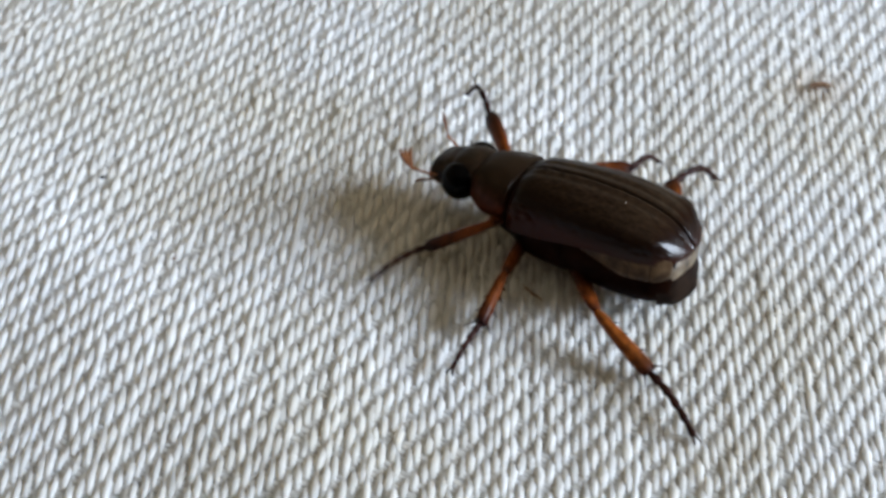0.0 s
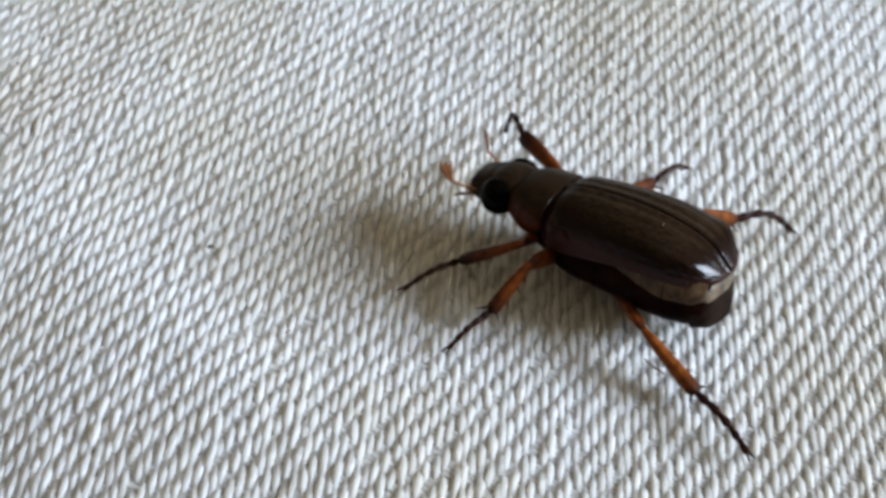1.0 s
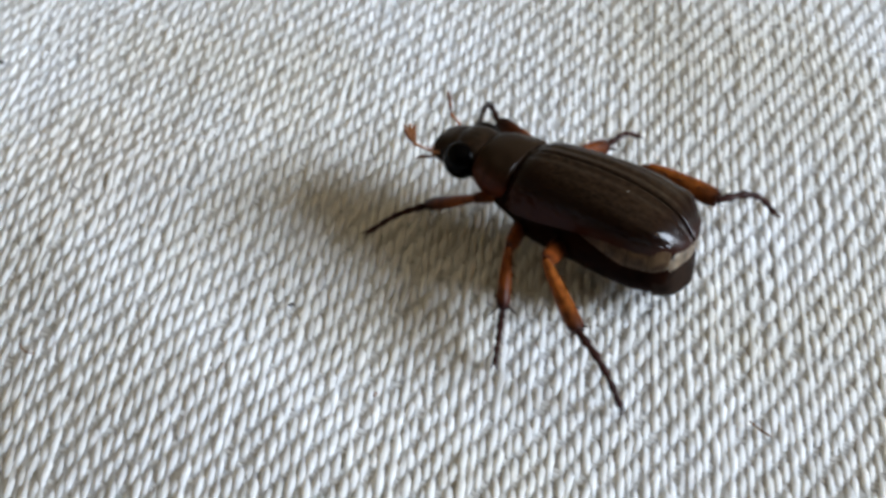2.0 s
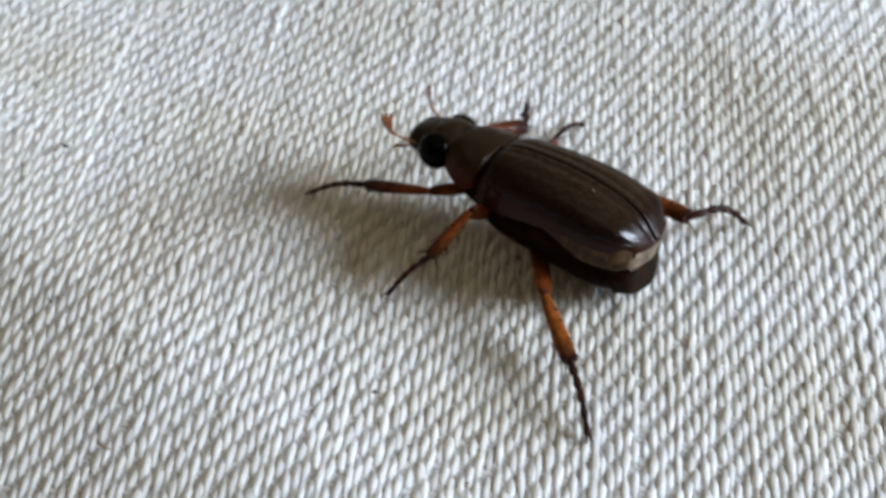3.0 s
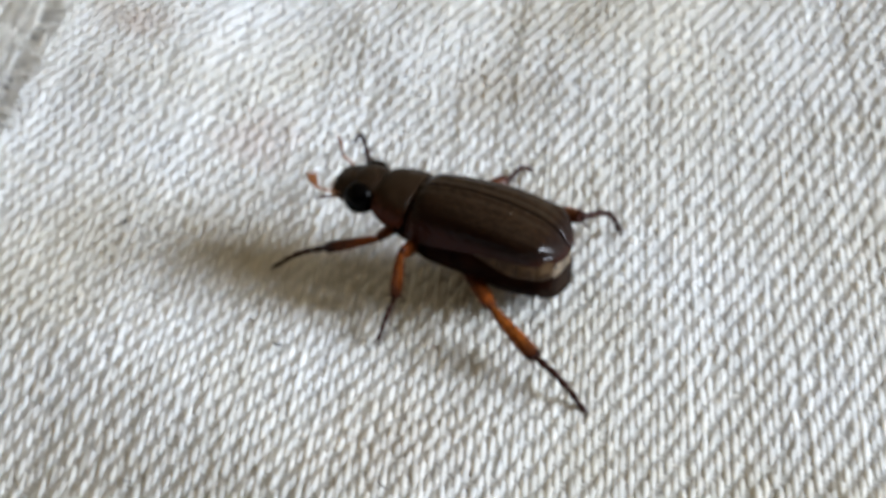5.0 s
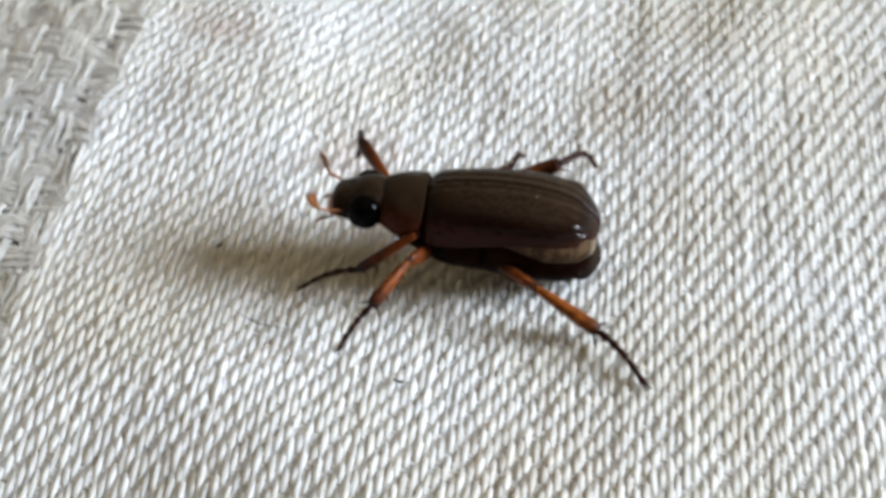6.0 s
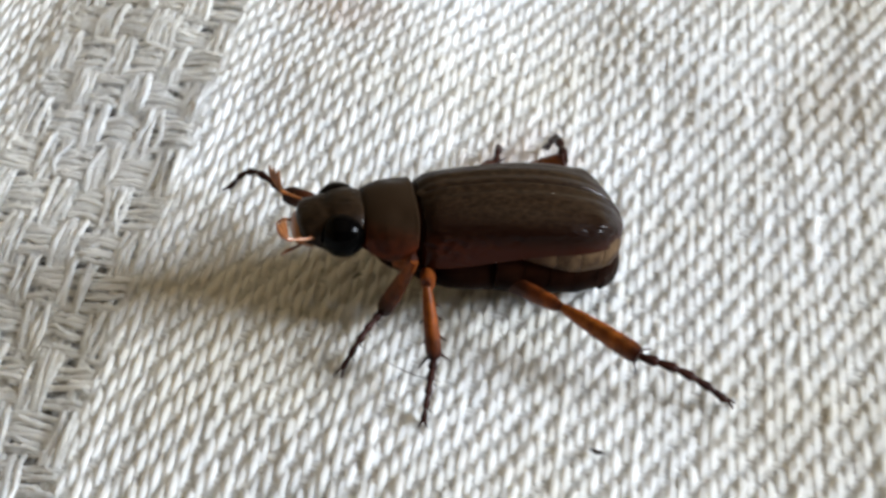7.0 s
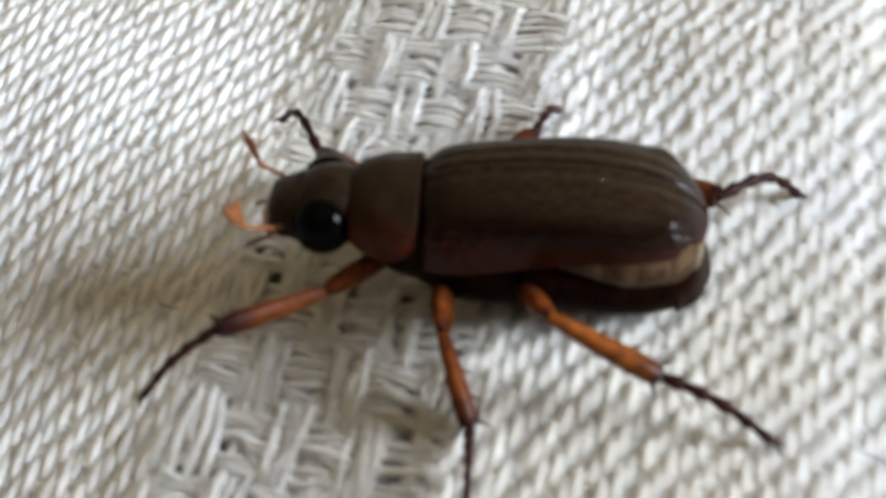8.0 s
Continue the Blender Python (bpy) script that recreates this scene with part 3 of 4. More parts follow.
KNEE = {
    "front_left": [
        (0.0, 2.65, 2.44, 2.54), (0.2, 4.06, 2.49, 2.06), (0.5, 3.11, 2.56, 2.39), (0.7, 3.36, 2.57, 2.36),
        (1.0, 2.78, 2.55, 2.33), (1.2, 4.44, 2.32, 1.96), (1.5, 2.89, 2.49, 2.52), (1.7, 2.88, 2.47, 2.56),
        (2.8, 2.50, 2.29, 2.74), (3.0, 4.55, 2.27, 1.65), (3.2, 2.88, 2.57, 2.30), (3.5, 5.32, 0.08, 0.49),
        (3.7, 4.80, 2.02, 1.19), (4.0, 3.25, 2.52, 2.51), (4.2, 3.16, 2.50, 2.56), (4.5, 4.65, 2.09, 0.96),
        (4.7, 3.51, 2.55, 2.36), (5.0, 3.44, 2.63, 2.08), (5.2, 3.16, 2.45, 2.67), (6.3, 3.52, 2.46, 2.60),
        (6.5, 4.27, 2.44, 1.82), (6.7, 3.26, 2.59, 2.32), (7.0, 2.55, 2.31, 2.76), (7.2, 4.06, 2.54, 1.61),
        (7.5, 3.61, 2.64, 1.87), (7.7, 4.62, 2.24, 1.51), (8.0, 5.18, 1.40, 0.77),
    ],
    "middle_left": [
        (0.0, 1.27, 3.56, 0.94), (0.2, 1.02, 3.50, 0.76), (0.5, 1.39, 3.57, 1.71), (0.7, 1.46, 3.57, 0.94),
        (1.0, 1.94, 3.48, 2.09), (1.2, 1.96, 3.50, 1.99), (1.5, 1.62, 3.53, 1.96), (1.7, 1.32, 3.57, 1.01),
        (2.8, 2.21, 3.40, 2.15), (3.0, 1.68, 3.30, 2.58), (3.2, 1.59, 3.37, 2.42), (3.5, 2.15, 3.47, 1.98),
        (3.7, 1.69, 3.45, 2.23), (4.0, 1.99, 3.56, 1.63), (4.2, 1.76, 3.59, 1.33), (4.5, 2.04, 3.52, 1.83),
        (4.7, 2.37, 3.31, 2.27), (5.0, 1.83, 3.41, 2.31), (5.2, 2.29, 3.43, 1.97), (6.3, 2.27, 3.39, 2.15),
        (6.5, 2.25, 3.23, 2.55), (6.7, 2.03, 3.04, 2.94), (7.0, 2.15, 3.35, 2.33), (7.2, 1.36, 3.59, 1.50),
        (7.5, 1.94, 3.37, 2.37), (7.7, 1.14, 3.54, 1.69), (8.0, 1.44, 3.59, 1.21),
    ],
    "hind_left": [
        (0.0, -3.49, 3.65, 0.97), (0.2, -3.28, 3.87, 1.46), (0.5, -4.11, 2.64, 0.21), (0.7, -3.56, 3.60, 1.20),
        (1.0, -3.93, 3.11, 0.92), (1.2, -3.31, 3.82, 1.74), (1.5, -4.01, 2.83, 0.42), (1.7, -2.04, 4.47, 2.30),
        (2.8, -3.54, 3.65, 0.86), (3.0, -3.26, 3.87, 0.74), (3.2, -3.77, 3.28, 0.38), (3.5, -3.92, 3.03, 0.37),
        (3.7, -2.02, 4.48, 2.28), (4.0, -3.63, 3.36, 0.17), (4.2, -1.94, 4.61, 1.86), (4.5, -3.05, 4.04, 1.77),
        (4.7, -4.10, 2.78, 0.65), (5.0, -3.67, 3.48, 0.86), (5.2, -4.23, 2.58, 0.51), (6.3, -2.42, 4.23, 2.52),
        (6.5, -2.86, 4.08, 2.18), (6.7, -3.43, 3.73, 1.56), (7.0, -3.34, 3.81, 1.64), (7.2, -1.46, 4.49, 2.74),
        (7.5, -3.89, 3.20, 1.09), (7.7, -1.65, 4.38, 2.90), (8.0, -1.57, 4.45, 2.79),
    ],
    "front_right": [
        (0.0, 4.22, -2.22, 2.72), (0.2, 3.86, -1.53, 3.58), (0.5, 4.25, -1.72, 3.23), (0.7, 4.52, -2.24, 2.36),
        (1.0, 3.45, -2.16, 3.22), (1.2, 3.04, -1.15, 3.84), (1.5, 4.57, -2.21, 2.33), (1.7, 3.13, -2.27, 3.06),
        (2.8, 4.27, -1.85, 3.11), (3.0, 4.91, -1.33, 3.11), (3.2, 5.52, -2.30, 1.33), (3.5, 4.98, -1.92, 1.88),
        (3.7, 4.31, -2.01, 2.87), (4.0, 5.27, -2.40, 1.65), (4.2, 4.40, -2.21, 2.44), (4.5, 5.97, -1.87, 0.41),
        (4.7, 4.59, -2.19, 2.13), (5.0, 5.14, -2.41, 1.63), (5.2, 4.77, -2.46, 1.85), (6.3, 3.54, -1.73, 3.51),
        (6.5, 4.00, -1.98, 3.12), (6.7, 4.71, -2.49, 1.44), (7.0, 4.67, -2.47, 1.39), (7.2, 5.86, -2.58, 2.14),
        (7.5, 5.75, 0.34, 3.65), (7.7, 5.42, -1.74, 2.53), (8.0, 4.15, -2.05, 3.29),
    ],
    "middle_right": [
        (0.0, 1.42, -3.23, 2.70), (0.2, 0.52, -3.21, 2.25), (0.5, 1.08, -3.22, 2.62), (0.7, 1.27, -3.43, 2.25),
        (1.0, 1.14, -3.35, 2.39), (1.2, 1.51, -3.09, 2.92), (1.5, 1.62, -3.58, 1.72), (1.7, 0.87, -3.47, 1.78),
        (2.8, 1.43, -2.94, 3.11), (3.0, 1.53, -3.49, 2.12), (3.2, 1.27, -3.15, 2.81), (3.5, 1.23, -3.21, 2.70),
        (3.7, 1.20, -3.40, 2.28), (4.0, 0.63, -3.33, 2.04), (4.2, 1.38, -3.50, 2.06), (4.5, 0.78, -3.40, 1.96),
        (4.7, 1.29, -3.13, 2.84), (5.0, 0.50, -3.35, 1.67), (5.2, 0.42, -3.30, 1.80), (6.3, 0.65, -3.33, 2.03),
        (6.5, 1.45, -3.04, 2.99), (6.7, 1.10, -3.21, 2.65), (7.0, -0.14, -2.89, 1.96), (7.2, 1.47, -3.57, 1.70),
        (7.5, 0.92, -3.33, 2.31), (7.7, 1.53, -3.53, 1.95), (8.0, 0.40, -3.29, 1.78),
    ],
    "hind_right": [
        (0.0, -4.49, -1.45, 2.15), (0.2, -2.13, -2.78, 4.43), (0.5, -2.31, -4.01, 3.11), (0.7, -3.01, -3.87, 2.46),
        (1.0, -3.10, -1.73, 4.27), (1.2, -2.19, -4.17, 2.93), (1.5, -2.16, -4.03, 3.20), (1.7, -1.16, -4.20, 3.41),
        (2.8, -0.58, -4.06, 3.66), (3.0, -2.70, -4.14, 2.31), (3.2, -1.11, -2.30, 4.93), (3.5, -2.05, -4.48, 2.24),
        (3.7, -3.21, -3.73, 2.40), (4.0, -1.27, -4.69, 2.27), (4.2, -2.19, -4.38, 2.41), (4.5, -3.71, -3.22, 2.29),
        (4.7, -2.75, -4.15, 2.18), (5.0, -2.82, -4.13, 2.08), (5.2, -2.52, -4.27, 2.23), (6.3, -1.65, -4.74, 1.76),
        (6.5, -2.71, -4.20, 2.10), (6.7, -3.31, -3.65, 2.36), (7.0, -1.70, -4.72, 1.63), (7.2, -3.00, -4.01, 2.03),
        (7.5, -2.79, -3.90, 2.76), (7.7, -3.68, -3.25, 2.31), (8.0, -3.50, -3.45, 2.35),
    ],
}
ANKLE = {
    "front_left": [
        (0.0, 5.52, 3.31, 0.48), (0.2, 7.55, 3.35, 1.37), (0.5, 6.19, 4.37, 1.59), (0.7, 6.34, 2.90, 0.28),
        (1.0, 5.72, 3.03, 0.23), (1.2, 7.86, 3.47, 1.35), (1.5, 6.11, 3.96, 1.62), (1.7, 5.27, 1.43, -0.01),
        (2.8, 5.79, 2.17, 1.15), (3.0, 7.94, 2.45, 0.30), (3.2, 5.78, 2.23, 0.11), (3.5, 8.86, 1.02, 0.57),
        (3.7, 8.06, 1.84, -0.46), (4.0, 6.04, 3.06, 0.22), (4.2, 6.50, 2.50, 1.08), (4.5, 7.90, 1.73, -0.68),
        (4.7, 6.21, 2.37, -0.10), (5.0, 6.42, 2.28, -0.00), (5.2, 5.75, 3.43, 0.29), (6.3, 6.28, 1.81, 0.30),
        (6.5, 7.17, 1.98, -0.34), (6.7, 5.54, 1.37, -0.26), (7.0, 3.26, 1.13, -0.62), (7.2, 6.43, 2.86, -1.13),
        (7.5, 6.32, 1.51, -0.31), (7.7, 7.78, 2.49, -0.27), (8.0, 8.13, 3.55, 0.86),
    ],
    "middle_left": [
        (0.0, 0.97, 6.19, -0.16), (0.2, 0.13, 6.06, -0.23), (0.5, 1.58, 6.10, 0.40), (0.7, 1.09, 6.15, -0.20),
        (1.0, 2.65, 5.36, 0.09), (1.2, 1.65, 6.11, 0.89), (1.5, 0.95, 5.72, 0.28), (1.7, 0.35, 5.65, -0.71),
        (2.8, 3.38, 4.78, -0.06), (3.0, 2.52, 4.80, 0.30), (3.2, 3.05, 2.63, 0.09), (3.5, 2.67, 5.05, -0.34),
        (3.7, 1.52, 4.56, -0.39), (4.0, 2.81, 5.31, -0.47), (4.2, 1.97, 5.83, -0.42), (4.5, 3.12, 5.21, -0.21),
        (4.7, 3.44, 3.94, -0.30), (5.0, 1.77, 3.47, -0.54), (5.2, 3.52, 4.60, -0.34), (6.3, 3.08, 5.61, 0.56),
        (6.5, 2.55, 4.88, 0.25), (6.7, 1.69, 4.29, 0.42), (7.0, 1.75, 4.72, -0.15), (7.2, 0.15, 5.29, -0.42),
        (7.5, 1.55, 5.14, 0.17), (7.7, -0.21, 4.80, -0.50), (8.0, 0.50, 5.48, -0.66),
    ],
    "hind_left": [
        (0.0, -6.73, 4.51, -0.43), (0.2, -6.48, 4.34, -0.23), (0.5, -7.39, 4.07, -0.77), (0.7, -6.78, 5.20, 0.52),
        (1.0, -7.17, 3.78, -0.61), (1.2, -6.27, 3.80, -0.39), (1.5, -7.26, 4.28, -0.42), (1.7, -4.92, 6.58, 1.58),
        (2.8, -6.33, 5.75, -0.40), (3.0, -6.12, 6.07, -0.04), (3.2, -6.76, 5.34, -0.38), (3.5, -7.09, 4.78, -0.40),
        (3.7, -5.04, 6.40, 1.59), (4.0, -6.62, 5.24, -0.98), (4.2, -4.36, 4.18, -0.83), (4.5, -5.97, 4.11, -0.41),
        (4.7, -7.32, 4.37, -0.03), (5.0, -6.77, 5.38, 0.32), (5.2, -7.51, 4.09, -0.41), (6.3, -5.39, 4.53, 0.40),
        (6.5, -6.07, 5.16, 0.79), (6.7, -6.36, 5.70, 0.63), (7.0, -5.95, 6.35, 1.31), (7.2, -4.33, 5.00, 0.54),
        (7.5, -6.76, 5.44, 0.76), (7.7, -4.71, 5.38, 1.19), (8.0, -4.82, 4.89, 1.19),
    ],
    "front_right": [
        (0.0, 6.88, -4.75, 3.03), (0.2, 5.93, -4.55, 3.44), (0.5, 5.51, -4.96, 2.10), (0.7, 7.37, -4.52, 2.91),
        (1.0, 6.82, -3.66, 3.46), (1.2, 5.60, -3.56, 2.84), (1.5, 8.08, -3.41, 2.40), (1.7, 6.80, -2.68, 2.81),
        (2.8, 5.73, -4.85, 1.64), (3.0, 3.72, -4.77, 2.37), (3.2, 9.32, -4.05, 0.50), (3.5, 7.78, -4.19, 1.28),
        (3.7, 5.51, -4.33, 0.31), (4.0, 7.99, -5.46, 1.36), (4.2, 6.47, -4.99, 1.32), (4.5, 8.78, -5.31, 0.46),
        (4.7, 7.28, -4.51, 1.29), (5.0, 7.74, -5.44, 0.97), (5.2, 6.93, -5.57, 1.02), (6.3, 5.05, -5.03, 3.15),
        (6.5, 5.59, -5.22, 2.52), (6.7, 7.38, -5.11, 1.26), (7.0, 7.02, -5.27, 0.68), (7.2, 6.89, -5.74, 0.64),
        (7.5, 8.24, -2.12, 2.46), (7.7, 7.30, -4.71, 1.48), (8.0, 6.02, -5.06, 1.27),
    ],
    "middle_right": [
        (0.0, -0.64, -5.20, 2.56), (0.2, -1.60, -5.10, 2.47), (0.5, 2.01, -5.83, 1.95), (0.7, 1.47, -6.24, 1.87),
        (1.0, 0.66, -6.13, 2.02), (1.2, -0.36, -4.60, 1.39), (1.5, 1.82, -6.42, 1.78), (1.7, 0.04, -6.19, 2.06),
        (2.8, 0.28, -5.28, 1.96), (3.0, 2.71, -5.97, 1.34), (3.2, 0.17, -5.61, 1.89), (3.5, -0.05, -5.56, 1.72),
        (3.7, 1.12, -6.19, 1.70), (4.0, -1.04, -5.63, 1.91), (4.2, 1.91, -6.15, 1.18), (4.5, -0.43, -5.98, 1.87),
        (4.7, 0.13, -4.62, 0.71), (5.0, -0.74, -5.92, 1.90), (5.2, -0.93, -5.79, 2.16), (6.3, -0.68, -5.84, 2.36),
        (6.5, -0.04, -4.71, 1.22), (6.7, 1.61, -5.76, 1.48), (7.0, -2.07, -4.92, 2.55), (7.2, 1.88, -6.21, 0.68),
        (7.5, -0.67, -5.69, 2.13), (7.7, 2.32, -6.15, 1.15), (8.0, -0.99, -5.76, 2.12),
    ],
    "hind_right": [
        (0.0, -3.05, -4.72, 2.98), (0.2, -4.57, -4.77, 2.57), (0.5, -5.81, -4.72, 2.39), (0.7, -6.64, -4.21, 2.63),
        (1.0, -4.14, -4.84, 2.67), (1.2, -5.80, -4.63, 2.63), (1.5, -5.64, -4.36, 2.16), (1.7, -4.76, -4.23, 2.80),
        (2.8, -4.14, -3.94, 2.83), (3.0, -6.23, -3.45, 2.93), (3.2, -3.64, -3.95, 2.88), (3.5, -5.52, -3.57, 2.90),
        (3.7, -6.84, -3.43, 2.42), (4.0, -4.72, -3.67, 2.89), (4.2, -5.61, -3.09, 2.54), (4.5, -7.33, -3.45, 2.78),
        (4.7, -6.18, -3.59, 3.28), (5.0, -5.92, -2.83, 3.49), (5.2, -5.88, -3.01, 2.92), (6.3, -4.69, -4.30, 3.80),
        (6.5, -5.88, -3.60, 3.80), (6.7, -6.92, -3.36, 2.81), (7.0, -4.77, -3.95, 3.46), (7.2, -5.90, -2.95, 3.99),
        (7.5, -6.09, -3.31, 1.33), (7.7, -6.95, -1.63, 2.40), (8.0, -6.75, -1.83, 2.79),
    ],
}
TOE = {
    "front_left": [
        (0.0, 6.72, 6.52, -0.06), (0.2, 10.60, 4.96, 0.72), (0.5, 9.31, 5.25, 0.26), (0.7, 8.57, 5.49, -0.35),
        (1.0, 7.07, 6.17, -0.39), (1.2, 11.02, 4.25, 0.05), (1.5, 8.94, 3.92, -0.44), (1.7, 6.55, 4.58, -0.70),
        (2.8, 8.77, 3.01, -0.49), (3.0, 10.91, 3.11, -1.46), (3.2, 8.57, 3.26, -1.75), (3.5, 11.96, 2.59, -0.17),
        (3.7, 10.80, 3.15, -2.21), (4.0, 8.75, 3.30, -1.99), (4.2, 7.61, 3.88, -1.94), (4.5, 10.92, 2.53, -2.26),
        (4.7, 8.90, 3.12, -2.23), (5.0, 9.20, 3.03, -2.02), (5.2, 8.33, 3.81, -2.05), (6.3, 9.42, 1.79, -1.26),
        (6.5, 10.21, 2.69, -2.00), (6.7, 8.53, 2.76, -1.42), (7.0, 5.24, 3.79, -1.76), (7.2, 8.84, 4.95, -2.60),
        (7.5, 8.44, 4.20, -0.74), (7.7, 10.66, 4.17, -1.49), (8.0, 10.55, 4.26, -1.57),
    ],
    "middle_left": [
        (0.0, 0.91, 8.90, -1.07), (0.2, -0.25, 8.70, -1.34), (0.5, 1.72, 8.56, -1.07), (0.7, 1.01, 8.76, -1.35),
        (1.0, 3.40, 7.88, -1.04), (1.2, 2.65, 7.90, -1.09), (1.5, 0.90, 8.14, -1.22), (1.7, -1.17, 7.71, -1.97),
        (2.8, 4.74, 6.86, -1.54), (3.0, 3.43, 6.79, -1.56), (3.2, 2.69, 5.40, -0.27), (3.5, 3.59, 6.95, -2.29),
        (3.7, 1.53, 6.76, -2.20), (4.0, 3.97, 7.06, -2.40), (4.2, 3.07, 7.34, -2.58), (4.5, 3.88, 6.89, -2.40),
        (4.7, 4.75, 5.67, -2.21), (5.0, 1.60, 6.02, -1.80), (5.2, 5.04, 6.23, -2.15), (6.3, 4.44, 6.78, -1.66),
        (6.5, 3.87, 6.67, -1.54), (6.7, 2.11, 6.68, -1.09), (7.0, 2.38, 7.13, -1.52), (7.2, -0.11, 8.08, -0.92),
        (7.5, 1.93, 7.53, -1.33), (7.7, -0.67, 7.54, -1.10), (8.0, 0.45, 8.27, -0.98),
    ],
    "hind_left": [
        (0.0, -10.03, 6.62, -1.11), (0.2, -9.80, 6.16, -1.53), (0.5, -10.94, 5.73, -1.66), (0.7, -10.23, 5.95, -1.35),
        (1.0, -10.73, 5.43, -1.21), (1.2, -9.77, 5.52, -1.29), (1.5, -10.69, 6.25, -1.00), (1.7, -7.95, 6.73, -1.06),
        (2.8, -8.91, 8.69, -1.40), (3.0, -8.96, 8.68, -1.19), (3.2, -9.98, 7.65, -1.20), (3.5, -10.20, 7.22, -1.22),
        (3.7, -7.89, 6.84, -1.23), (4.0, -9.64, 7.76, -1.91), (4.2, -7.30, 6.84, -1.35), (4.5, -9.46, 6.02, -0.86),
        (4.7, -10.88, 6.14, -0.55), (5.0, -10.34, 6.92, -0.80), (5.2, -11.07, 5.88, -1.08), (6.3, -7.64, 7.78, -0.14),
        (6.5, -8.05, 8.60, 0.33), (6.7, -9.31, 8.40, 0.34), (7.0, -9.36, 8.23, 0.54), (7.2, -6.97, 7.98, 0.62),
        (7.5, -10.22, 7.40, 0.17), (7.7, -8.39, 5.74, -0.35), (8.0, -8.37, 6.13, -0.13),
    ],
    "front_right": [
        (0.0, 9.49, -6.96, 2.28), (0.2, 8.15, -7.00, 2.30), (0.5, 8.96, -5.69, 2.19), (0.7, 10.04, -6.53, 1.86),
        (1.0, 9.00, -5.83, 1.78), (1.2, 8.02, -5.83, 1.69), (1.5, 10.98, -4.92, 1.11), (1.7, 8.94, -4.49, 0.70),
        (2.8, 7.57, -7.73, 0.72), (3.0, 5.49, -7.80, 0.83), (3.2, 12.03, -6.15, -0.23), (3.5, 10.41, -5.75, -0.48),
        (3.7, 8.48, -6.12, -0.15), (4.0, 10.08, -8.02, 0.20), (4.2, 8.38, -7.46, -0.27), (4.5, 11.57, -7.26, -0.38),
        (4.7, 9.45, -6.72, -0.33), (5.0, 9.72, -8.07, -0.22), (5.2, 9.43, -7.90, 0.27), (6.3, 4.91, -7.20, 0.40),
        (6.5, 3.49, -7.40, 0.76), (6.7, 9.83, -7.50, 0.13), (7.0, 9.49, -7.53, -0.69), (7.2, 7.08, -8.07, -1.97),
        (7.5, 9.04, -5.48, -0.46), (7.7, 8.31, -7.16, -0.80), (8.0, 7.99, -8.19, 0.76),
    ],
    "middle_right": [
        (0.0, -1.10, -7.89, 1.75), (0.2, -2.43, -7.59, 1.37), (0.5, 1.63, -8.64, 2.25), (0.7, 0.86, -9.03, 1.92),
        (1.0, 0.01, -8.91, 1.88), (1.2, -0.73, -7.42, 1.56), (1.5, 1.40, -9.25, 1.81), (1.7, -0.63, -8.93, 1.66),
        (2.8, -0.27, -8.00, 1.30), (3.0, 2.46, -8.81, 1.30), (3.2, 0.06, -8.43, 1.46), (3.5, -1.16, -8.14, 1.25),
        (3.7, 1.25, -8.99, 1.13), (4.0, -1.56, -8.31, 1.09), (4.2, 1.36, -8.93, 0.83), (4.5, -1.11, -8.67, 1.23),
        (4.7, -0.70, -7.33, 1.03), (5.0, -1.30, -8.64, 1.24), (5.2, -1.58, -8.47, 1.43), (6.3, -1.09, -8.53, 1.51),
        (6.5, -0.44, -7.52, 1.39), (6.7, 0.85, -8.50, 1.26), (7.0, -2.78, -7.52, 1.58), (7.2, 1.62, -9.04, 0.44),
        (7.5, -1.28, -8.26, 1.06), (7.7, 1.97, -8.98, 1.28), (8.0, -1.94, -8.39, 1.55),
    ],
    "hind_right": [
        (0.0, -4.02, -8.36, 1.64), (0.2, -5.57, -8.38, 1.19), (0.5, -6.90, -8.44, 1.39), (0.7, -7.88, -7.75, 1.27),
        (1.0, -6.33, -7.91, 1.33), (1.2, -7.25, -8.15, 1.41), (1.5, -8.17, -7.34, 1.30), (1.7, -7.14, -7.06, 1.30),
        (2.8, -5.27, -7.56, 1.58), (3.0, -8.11, -6.80, 1.80), (3.2, -5.68, -7.21, 1.79), (3.5, -7.14, -7.03, 1.69),
        (3.7, -9.16, -6.58, 1.55), (4.0, -5.71, -7.14, 1.16), (4.2, -7.11, -6.59, 1.31), (4.5, -9.65, -6.51, 1.68),
        (4.7, -8.44, -6.56, 1.84), (5.0, -7.65, -5.71, 1.31), (5.2, -8.21, -5.88, 1.40), (6.3, -6.75, -7.25, 2.05),
        (6.5, -8.36, -6.53, 2.67), (6.7, -10.11, -5.74, 2.44), (7.0, -4.92, -7.58, 1.79), (7.2, -7.74, -5.95, 2.08),
        (7.5, -9.29, -5.68, 1.69), (7.7, -9.67, -4.38, 1.36), (8.0, -9.78, -4.09, 1.49),
    ],
}
SIZES = {"front": (2.4, 3.65, 3.5), "middle": (2.7, 2.85, 2.85), "hind": (3.9, 3.65, 4.0)}
HIPS = {"front": (3.2, 0.3, 1.6), "middle": (1.6, 0.9, 1.35), "hind": (-0.7, 0.95, 1.3)}

